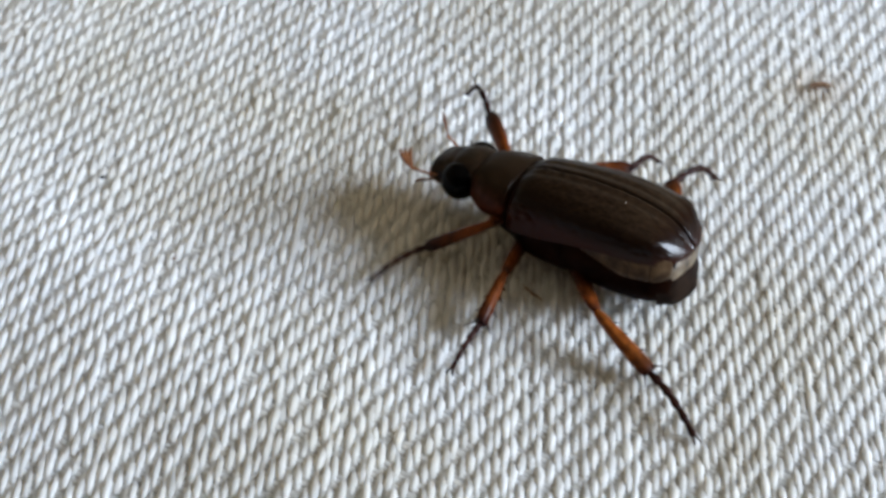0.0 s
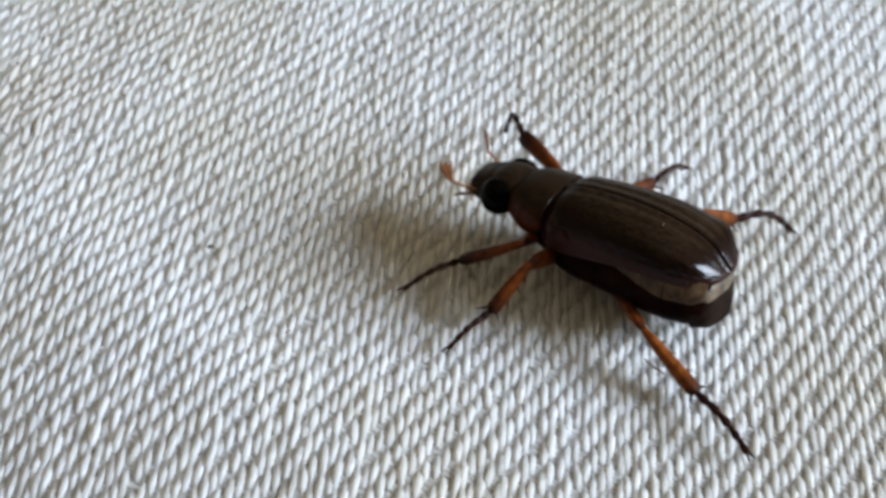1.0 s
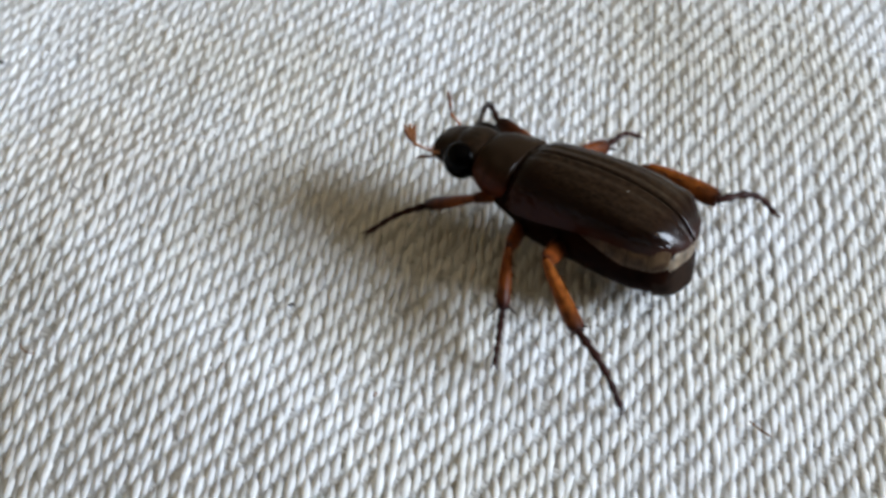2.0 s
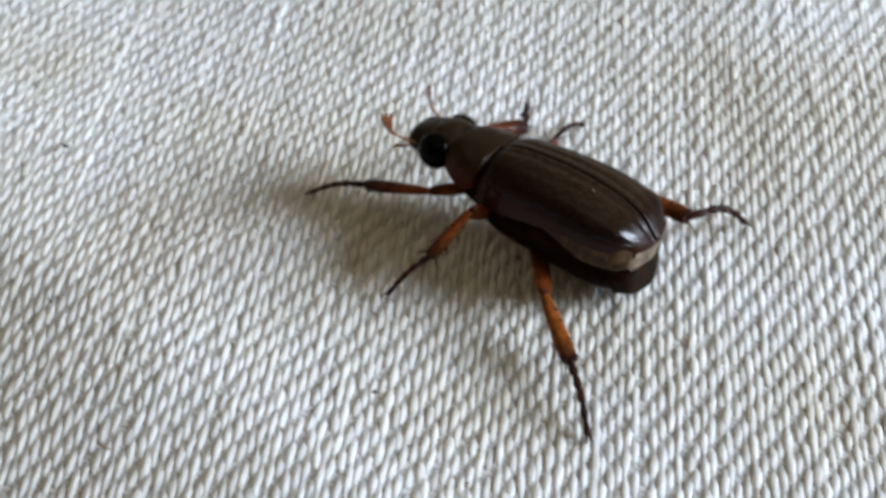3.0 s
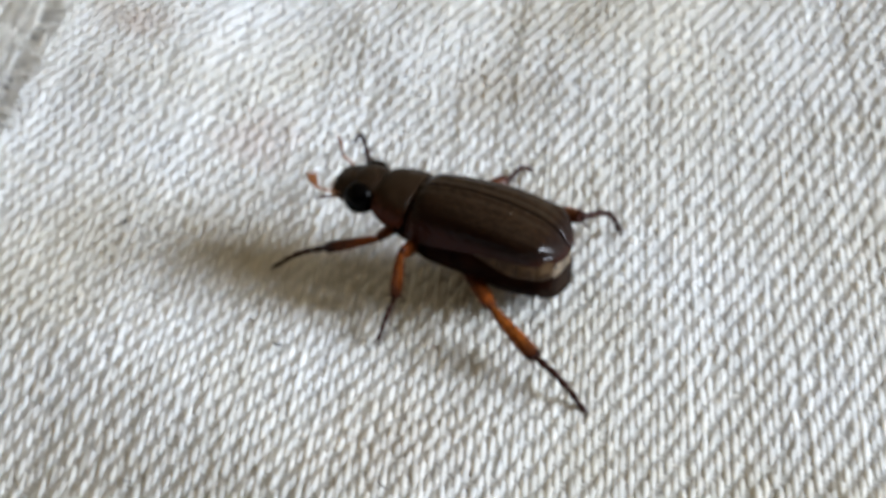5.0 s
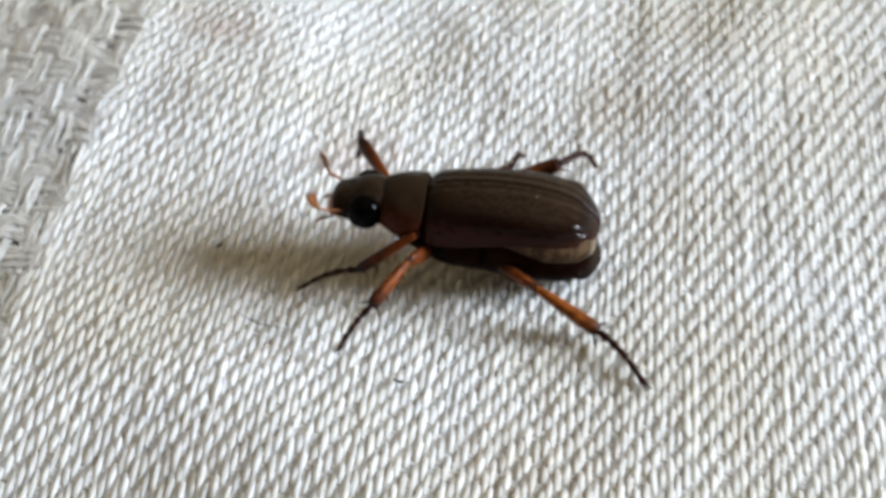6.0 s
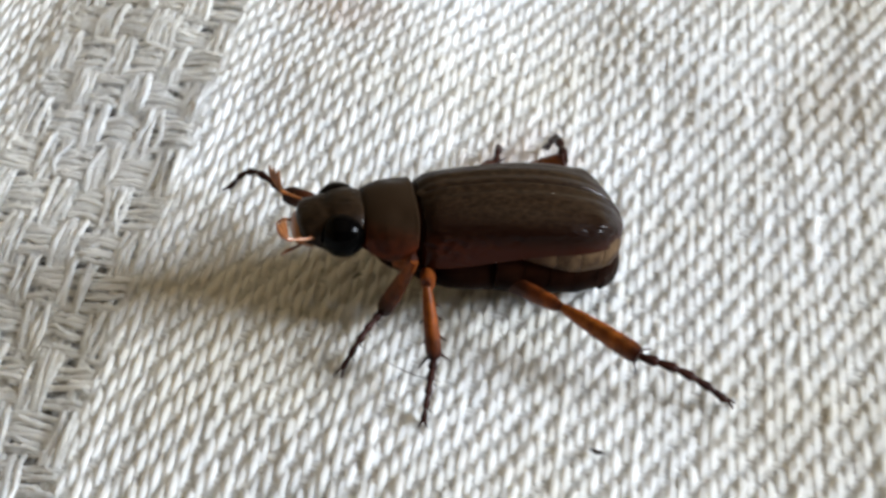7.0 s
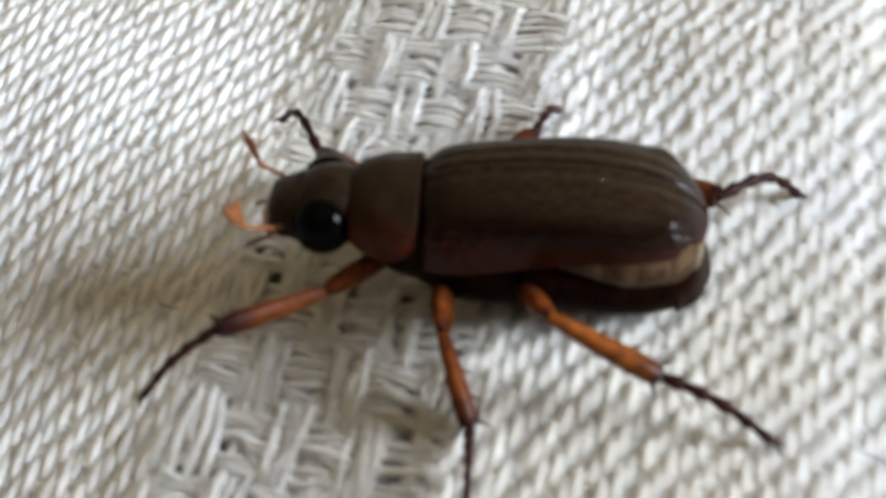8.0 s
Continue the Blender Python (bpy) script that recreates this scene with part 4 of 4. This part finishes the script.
E_WIDE = [(0, 1.98), (0.02, 2.14), (0.06, 2.28), (0.3, 2.38), (0.5, 2.46), (0.64, 2.46)]
E_TOP = [(0, 4.46), (0.1, 4.76), (0.35, 5.06), (0.6, 5.06), (0.8, 4.76), (0.91, 4.28), (1.0, 3.5)]
E_LOW = [(0, 2.75), (0.2, 2.95), (0.4, 3.3), (0.6, 3.56), (0.85, 3.56), (1.0, 3.38)]


def elytron(side, body):
    """One wing case: a thick shell from the suture over to the side margin, with faint ribs lengthwise."""
    outer, inner = [], []
    for i in range(85):
        s = 1 - (1 - i / 84) ** 1.35
        x = 2.2 - 8.5 * s
        w = curve(E_WIDE, s)
        if s > 0.64:
            w = 2.44 * max(0.0, 1 - ((s - 0.64) / 0.361) ** 2.7) ** 0.5 + 0.02
        front = 1 - 0.02 * max(0, 1 - s / 0.05)
        top, low = curve(E_TOP, s) * front, curve(E_LOW, s)
        a_row, b_row = [], []
        for a in [0.0, 0.004, 0.012] + [k / 42 for k in range(1, 43)]:
            ang = a * math.radians(97)
            rib = 0.013 * math.cos(a * 2 * math.pi * 5.5) * math.sin(math.pi * min(1, s * 1.05)) ** 0.5
            y = 0.02 + 0.05 * s * s + w * bulge(math.sin(ang), 0.82)
            z = low + (top - low) * bulge(math.cos(ang), 0.76)
            if a < 0.006:
                z -= 0.12 * (1 - a / 0.006)
            if a > 0.92:
                y += 0.07 * (a - 0.92) / 0.08
            n = Vector((0, math.sin(ang), math.cos(ang)))
            # the apical callus near the tip, and a sunken line beside the suture
            knob = 0.17 * math.exp(-((s - 0.85) / 0.06) ** 2 - ((a - 0.52) / 0.17) ** 2)
            rib += knob - 0.03 * math.exp(-((a - 0.09) / 0.025) ** 2)
            # a crease below the shoulder that runs back along the flank, and leathery wrinkles round it
            low_line = 0.7 - 0.14 * s
            rib += 0.05 * math.exp(-((a - low_line) / 0.03) ** 2) * min(1, s * 12) * max(0, 1 - s / 0.75)
            rough_skin = math.exp(-((a - 0.76) / 0.17) ** 2) * (0.35 + math.exp(-(s / 0.28) ** 2) + 0.6 * math.exp(-((s - 0.88) / 0.1) ** 2))
            rib += 0.11 * rough_skin * noise.noise(Vector((x * 3.2, a * 22.0, 3.0 * side)))
            rib += 0.045 * math.exp(-((s - 0.87) / 0.07) ** 2 - ((a - 0.58) / 0.2) ** 2) * noise.noise(Vector((x * 3.0, a * 42.0, 9.0 * side)))
            p = Vector((x, y, z)) + n * rib
            a_row.append((p.x, p.y * side, p.z))
            q = p - n * 0.1
            b_row.append((q.x, max(q.y, 0.01) * side, q.z))
        outer.append(a_row)
        inner.append(b_row)
    rings = [a + b[::-1] for a, b in zip(outer, inner)]
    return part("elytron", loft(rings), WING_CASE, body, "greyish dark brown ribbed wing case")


def beetle_body(body):
    for side in (1, -1):
        elytron(side, body)
    shield = barrel(2.3, 4.62, 28, [(2.3, 1.98), (2.5, 2.08), (3.0, 2.1), (3.6, 1.98), (4.2, 1.68), (4.62, 1.4)], [(2.3, 4.28), (2.6, 4.36), (3.3, 4.36), (4.1, 4.2), (4.62, 3.98)], [(2.3, 2.7), (2.6, 2.25), (3.3, 1.95), (4.0, 2.1), (4.62, 2.45)], sides=56, power=0.78, rounded=(0.05, 0.1))
    for v in shield.verts:
        # shallow dents either side and a raised rear rim
        side = math.exp(-((abs(v.co.y) - 1.25) / 0.3) ** 2 - ((v.co.x - 3.1) / 0.35) ** 2)
        if v.co.z > 3.2:
            v.co.z += -0.09 * side + 0.05 * math.exp(-((v.co.x - 2.42) / 0.09) ** 2)
        flank = max(0.0, 1 - abs(v.co.z - 3.3) / 1.0) * min(1.0, abs(v.co.y) / 1.4)
        v.co.y *= 1 + 0.035 * flank * noise.noise(v.co * 2.6)
    part("pronotum", shield, SHIELD, body, "dark brown neck shield with reddish sides")
    part("waist", barrel(1.5, 2.9, 8, [(1.5, 2.0), (2.2, 1.98), (2.9, 1.9)], [(1.5, 4.3), (2.2, 4.26), (2.9, 4.2)], [(1.5, 1.2), (2.9, 1.6)], power=0.74), BELLY, body)
    # scutellum
    bm = bmesh.new()
    bmesh.ops.create_uvsphere(bm, u_segments=16, v_segments=8, radius=1.0)
    bmesh.ops.transform(bm, matrix=Matrix.LocRotScale((2.0, 0, 4.42), Euler((0, radians(8), 0)), (0.36, 0.28, 0.05)), verts=bm.verts)
    part("scutellum", bm, SHIELD, body)
    part("breast", barrel(-1.4, 4.3, 16, [(-1.4, 2.22), (0.9, 2.1), (1.7, 1.8), (2.3, 1.35), (3.2, 1.25), (4.3, 0.85)], [(-1.4, 3.7), (4.3, 3.3)], [(-1.4, 0.4), (1.5, 0.55), (3.2, 1.1), (4.3, 1.9)], power=0.95, rounded=(0.1, 0.15)), BELLY, body, "reddish brown breast with a leathery sheen")
    edges = [-0.9, -2.05, -3.15, -4.2, -5.15, -5.95]
    belly_wide = [(-6.1, 1.5), (-5.3, 2.06), (-4.0, 2.42), (-2.0, 2.42), (-0.8, 2.3)]
    belly_low = [(-6.1, 0.75), (-5.0, 0.45), (-3.0, 0.4), (-0.8, 0.45)]
    for k, (a, b) in enumerate(zip(edges, edges[1:])):
        bm = barrel(b, a + 0.07, 6, belly_wide, [(b, 4.0 - 0.06 * k), (a, 4.05 - 0.05 * k)], belly_low, power=0.95)
        for v in bm.verts:
            f = (v.co.x - b) / (a - b)
            v.co.y *= 0.985 + 0.015 * min(1.0, f * 1.5)
            v.co.z = 2.0 + (v.co.z - 2.0) * (0.985 + 0.015 * min(1.0, f * 1.5))
        segment = part("abdomen_segment", bm, BELLY, body, "dark brown belly ring")
        for side in (1, -1):
            # the pale side plate of each ring, under the wing case's margin
            rings = []
            for i in range(9):
                f = i / 8
                x = a - 0.02 + (b - a + 0.04) * f
                fade = max(0.08, min(1.0, 0.12 + (-x - 1.2) / 3.0, 0.3 + (x + 6.2) / 0.9))
                puff = (0.05 + 0.06 * math.sin(math.pi * f)) * fade
                w = curve(belly_wide, x) + 0.03
                rings.append([(x, side * (w + puff * c - 0.015), 3.25 + (z - 3.25) * fade) for z, c in ((2.35, -0.8), (2.47, 0.5), (2.75, 1.0), (3.2, 0.8), (3.62, -0.6), (3.57, -2.2), (2.5, -1.8))])
            part("side_plate", loft(rings), PALE_SKIN, segment, "pale tan side plate")
    part("tail_ring", barrel(-6.28, -5.4, 14, [(-6.28, 0.9), (-5.95, 1.5), (-5.4, 2.0)], [(-6.28, 3.0), (-5.9, 3.4), (-5.4, 3.55)], [(-6.28, 2.2), (-5.4, 1.7)], power=0.95, rounded=(0.4, 0.1)), CREAM_SKIN, body, "cream ring before the tail")
    tail = barrel(-6.6, -5.5, 18, [(-6.6, 0.7), (-6.3, 1.2), (-5.9, 1.62), (-5.5, 1.96)], [(-6.6, 2.0), (-6.2, 2.7), (-5.5, 3.05)], [(-6.6, 0.8), (-6.2, 0.55), (-5.5, 0.42)], power=1.0, rounded=(0.55, 0.0))
    part("pygidium", tail, DARK_TAIL, body, "dark brown tail plate")
    # a grain of white dust stuck to the wing case
    bm = bmesh.new()
    bmesh.ops.create_icosphere(bm, subdivisions=1, radius=0.055)
    bmesh.ops.translate(bm, verts=bm.verts, vec=(-3.0, 0.75, 4.98))
    part("dust_grain", bm, WHITE_PAINT, body, "tiny white grain of dust on the wing case")
    # head with the deep-set mouth parts
    skull = barrel(4.2, 7.05, 26, [(4.2, 1.3), (4.7, 1.42), (5.3, 1.5), (5.8, 1.36), (6.2, 1.22), (6.6, 1.2), (7.05, 1.08)], [(4.2, 3.95), (4.8, 4.12), (5.5, 4.05), (6.1, 3.82), (6.6, 3.58), (7.05, 3.36)], [(4.2, 2.3), (5.5, 2.05), (6.4, 2.3), (7.05, 2.75)], sides=36, power=0.75, rounded=(0.1, 0.12))
    for v in skull.verts:
        if v.co.z > 3.0:
            # the seam before the eyes and the turned-up front rim
            v.co.z += -0.07 * math.exp(-((v.co.x - 6.0 + 0.2 * abs(v.co.y)) / 0.1) ** 2) + 0.09 * math.exp(-((v.co.x - 6.98) / 0.1) ** 2)
    head = part("head", skull, HEAD_CHITIN, body, "dark brown flat-fronted head")
    for side in (1, -1):
        bm = bmesh.new()
        bmesh.ops.create_uvsphere(bm, u_segments=24, v_segments=16, radius=1.0)
        bmesh.ops.transform(bm, matrix=Matrix.LocRotScale((5.28, 1.08 * side, 3.06), Euler((0, radians(10), radians(-8 * side))), (0.9, 0.82, 0.92)), verts=bm.verts)
        part("eye", bm, EYE_BLACK, head, "large glossy black eye")
        # clubbed antenna
        bend = [(6.25, 1.0 * side, 2.95), (6.7, 1.35 * side, 3.05), (7.2, 1.55 * side, 3.15), (7.55, 1.65 * side, 3.25)]
        antenna = part("antenna", along(bend, [0.09, 0.065, 0.06, 0.08], 8), AMBER, head, "thin amber antenna")
        for k in range(3):
            out = (k - 1) * 0.085
            blade = [(7.52, (1.64 + out * 0.3) * side, 3.23), (7.68 + out * 0.9, (1.74 + out * 0.9) * side, 3.55), (7.82 + out * 1.5, (1.78 + out * 1.5) * side, 3.92), (7.86 + out * 2.1, (1.78 + out * 2.1) * side, 4.25)]
            part("club_blade", along(blade, [0.05, 0.1, 0.11, 0.04], 8, 0.5), CLUB, antenna, "orange club blade")
        palp = [(6.6, 0.6 * side, 2.4), (7.0, 0.9 * side, 2.35), (7.4, 1.05 * side, 2.25), (7.65, 1.08 * side, 2.05)]
        part("palp", along(palp, [0.07, 0.06, 0.08, 0.03], 8), RED_CHITIN, head)
    part("labrum", barrel(6.4, 7.22, 8, [(6.4, 1.0), (7.22, 0.85)], [(6.4, 3.15), (7.22, 3.1)], [(6.4, 2.1), (7.22, 2.3)], rounded=(0.0, 0.3)), CLUB, head, "orange upper lip")


def beetle_leg(body, pair, side):
    """Thigh, shin with thorns, and a jointed foot with two claws; each along its own x axis."""
    rng = random.Random(pair + str(side))
    f, t, s = SIZES[pair]
    thick = {"front": 0.52, "middle": 0.52, "hind": 0.5}[pair]
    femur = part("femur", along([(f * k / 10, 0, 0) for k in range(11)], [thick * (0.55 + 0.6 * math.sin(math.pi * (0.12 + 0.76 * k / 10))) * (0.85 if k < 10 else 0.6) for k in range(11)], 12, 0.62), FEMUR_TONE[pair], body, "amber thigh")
    tibia = part("tibia", along([(t * k / 12, 0, 0.04 * math.sin(math.pi * k / 12)) for k in range(13)], [0.21 + (0.26 if pair != "hind" else 0.33) * curve([(0, 0.0), (0.15, 0.35), (0.75, 0.85), (1, 0.8)], k / 12) - (0.08 if k == 12 else 0) for k in range(13)], 10, 0.75), TIBIA_TONE[pair], body, "amber shin, dark towards the foot")
    thorns = [(0.25, 1, 0.22), (0.42, 1, 0.3), (0.45, -1, 0.26), (0.68, 1, 0.42), (0.72, -1, 0.36), (0.94, 1, 0.55), (0.96, -1, 0.66)]
    if pair == "front":
        thorns = [(0.55, 1, 0.3), (0.75, 1, 0.36), (0.95, 1, 0.42)]
    for at, way, long in thorns:
        b = 0.3 * way
        tip = (t * at + long * 0.75, (b + long * 0.6 * way) * side, -0.08 + rng.uniform(-0.1, 0.1))
        part("thorn", along([(t * at - 0.04, b * 0.55 * side, 0), tip], [0.075, 0.015], 6), DARK_CHITIN, tibia)
    arch = {("front", -1): 0.26, ("middle", -1): 0.16, ("hind", -1): 0.17}.get((pair, side), 0.07)
    points, radii = [], []
    for k in range(5):
        a, b = k / 5, (k + 1) / 5
        fat = (0.215 if pair == "hind" else 0.18) - 0.012 * k
        for h, r in ((0.02, 0.66), (0.35, 0.8), (0.8, 1.08), (0.98, 0.8)):
            x = a + (b - a) * h
            points.append((x * s * 0.94, 0, arch * s * math.sin(math.pi * x) ** 1.1))
            radii.append(fat * r)
    tarsus = part("tarsus", along(points, radii, 8), DARK_CHITIN, body, "dark reddish brown jointed foot")
    for way in (1, -1):
        claw = [(s * 0.92, 0.02 * way, 0.02 + arch * 0.3), (s * 0.97, 0.1 * way, 0.02), (s * 1.02, 0.15 * way, -0.05), (s * 1.03, 0.16 * way, -0.13)]
        part("claw", along(claw, [0.06, 0.055, 0.04, 0.01], 6), DARK_CHITIN, tarsus)
    for k in range(4):
        x = (k + 1) / 5
        z = arch * s * math.sin(math.pi * x * 0.94) ** 1.1
        part("bristle", along([(x * s * 0.93, 0.03 * side, z), (x * s * 0.93 + 0.17, 0.27 * side, z - 0.1)], [0.045, 0.008], 5), DARK_CHITIN, tarsus)
    return femur, tibia, tarsus


BEETLE = tagged(new("beetle"), "dark brown chafer beetle with amber legs walking on the cloth", "beetle")
beetle_body(BEETLE)
LEG_PARTS = {(pair, side): beetle_leg(BEETLE, pair, side) for pair in SIZES for side in (1, -1)}


# ---- specks and fibres on the cloth ----
def fibre(name, x, y, turn, long, bend, thick, material, label):
    pts = [((k / 8 - 0.5) * long, bend * math.sin(math.pi * k / 8) + 0.1 * bend * math.sin(9.0 * k / 8), 0.02 + 0.05 * math.sin(2.2 * math.pi * k / 8) ** 2) for k in range(9)]
    ob = part(name, along(pts, [thick * (0.5 + 0.5 * math.sin(math.pi * (0.1 + 0.8 * k / 8))) for k in range(9)], 6), material, None)
    ob.matrix_world = pose(x * MM, y * MM, (float(RISE(np.array([x]), np.array([y]))[0]) + 0.19) * MM, 0, 0, turn)
    return tagged(ob, label, "fibre", "specks on the cloth")


fibre("lint_fibre", -32.9, 65.7, 115, 0.95, 0.28, 0.04, SCAR, "short curled dark lint fibre on the cloth")
fibre("lint_fibre", -39.5, 74.75, 160, 0.5, 0.08, 0.085, SCAR, "small black speck of lint on the cloth")
fibre("lint_fibre", -37.3, 63.85, 130, 0.9, 0.12, 0.035, SCAR, "short thin dark lint fibre on the cloth")
fibre("lint_fibre", -32.8, 55.9, 150, 0.9, 0.2, 0.05, RUST_DUST, "short curled rust-brown fibre on the cloth")
fibre("lint_fibre", -21.4, 59.6, 20, 0.22, 0.02, 0.08, SCAR, "tiny black speck on the cloth")
fibre("lint_fibre", -49.6, 83.7, 40, 0.4, 0.06, 0.08, SCAR, "small dark speck on the cloth")
fibre("lint_fibre", -46.1, 66.4, 160, 0.7, 0.1, 0.03, SCAR, "short thin dark lint fibre on the cloth")
fibre("lint_fibre", -69.4, 84.0, 140, 1.2, 0.3, 0.03, RUST_DUST, "curved brown hair on the cloth")
fibre("lint_fibre", -46.9, 78.6, 155, 2.6, 0.2, 0.018, SCAR, "long thin dark hair on the cloth")
fibre("lint_fibre", -0.1, 54.8, 140, 1.2, 0.05, 0.06, RUST_DUST, "pale brown splinter on the cloth")
fibre("lint_fibre", -16.8, 54.7, 70, 0.3, 0.03, 0.07, RUST_DUST, "tiny reddish speck on the cloth")
fibre("lint_fibre", 13.7, 71.0, 10, 1.1, 0.15, 0.17, RUST_DUST, "small brown crumb on the cloth")


# ---- the beetle's walk ----
def between(rows, t):
    """Smooth value of rows (t, values...) at t."""
    rows = list(rows)
    if t <= rows[0][0]:
        return np.array(rows[0][1:], float)
    for k in range(len(rows) - 1):
        a, b = rows[k], rows[k + 1]
        if t <= b[0] + 1e-6:
            h = b[0] - a[0]
            f = (t - a[0]) / h
            p, q = np.array(a[1:], float), np.array(b[1:], float)
            before, after = rows[max(k - 1, 0)], rows[min(k + 2, len(rows) - 1)]
            m0 = (q - np.array(before[1:])) / (b[0] - before[0]) * h
            m1 = (np.array(after[1:]) - p) / (after[0] - a[0]) * h
            f2, f3 = f * f, f * f * f
            return (2 * f3 - 3 * f2 + 1) * p + (f3 - 2 * f2 + f) * m0 + (3 * f2 - 2 * f3) * q + (f3 - f2) * m1
    return np.array(rows[-1][1:], float)


def eased(rows, t):
    for a, b in zip(rows, rows[1:]):
        if a[0] <= t <= b[0] + 1e-6:
            f = (t - a[0]) / (b[0] - a[0])
            f = f * f * (3 - 2 * f)
            return np.array(a[1:]) * (1 - f) + np.array(b[1:]) * f
    return np.array(rows[-1][1:])


def bone(a, b, up):
    """The pose of a limb that starts at a and points at b (millimetres, beetle's space)."""
    x = (b - a).normalized()
    y = up.cross(x).normalized()
    z = x.cross(y)
    m = Matrix((x, y, z)).transposed().to_4x4()
    m.translation = a * MM
    return m


def stride(t, pair, side):
    """Steps through the two long stretches between the keyed footholds, in alternate tripods."""
    for a, b in ((1.7, 2.8), (5.2, 6.3)):
        if a < t < b:
            turn = {"front": 0, "middle": 1, "hind": 0}[pair] + (side > 0)
            swing = 2 * math.pi * (t - a) / ((b - a) / 3) + math.pi * turn
            fade = min(1.0, (t - a) / 0.25, (b - t) / 0.25)
            return Vector((1.1 * math.sin(swing) * fade, 0, max(0.0, math.cos(swing)) * 0.7 * fade))
    return Vector((0, 0, 0))


def limb_poses(pair, side, t):
    name = pair + ("_left" if side > 0 else "_right")
    f, s, foot = SIZES[pair]
    hip = Vector(HIPS[pair])
    hip.y *= side
    step = stride(t, pair, side)
    ankle, toe = Vector(eased(ANKLE[name], t)) + step, Vector(eased(TOE[name], t)) + step
    reach = ankle - hip
    far = min(max(reach.length, abs(f - s) + 0.25), f + s - 0.04)
    ankle = hip + reach.normalized() * far
    # the knee bends to its keyed side of the line from hip to ankle
    part_way = (far * far + f * f - s * s) / (2 * far)
    lift = math.sqrt(max(0.0, f * f - part_way * part_way))
    ahead = reach.normalized()
    pole = Vector(eased(KNEE[name], t)) + step * 0.5 - hip
    pole = (pole - ahead * pole.dot(ahead)).normalized()
    knee = hip + ahead * part_way + pole * lift
    side_up = Vector((0, 0, 1))
    return bone(hip, knee, pole), bone(knee, ankle, pole), bone(ankle, toe, side_up)


def motions():
    moments = [k / 10 for k in range(81)]
    rows = []
    for t in moments:
        x, y, z, rx, ry, rz = between(BODY_ROWS, t)
        rows.append((t, pose(x * MM, y * MM, z * MM, rx, ry, rz)))
    walk(BEETLE, rows)
    for (pair, side), pieces in LEG_PARTS.items():
        poses = [limb_poses(pair, side, t) for t in moments]
        for k, piece in enumerate(pieces):
            walk(piece, [(t, p[k]) for t, p in zip(moments, poses)])


motions()
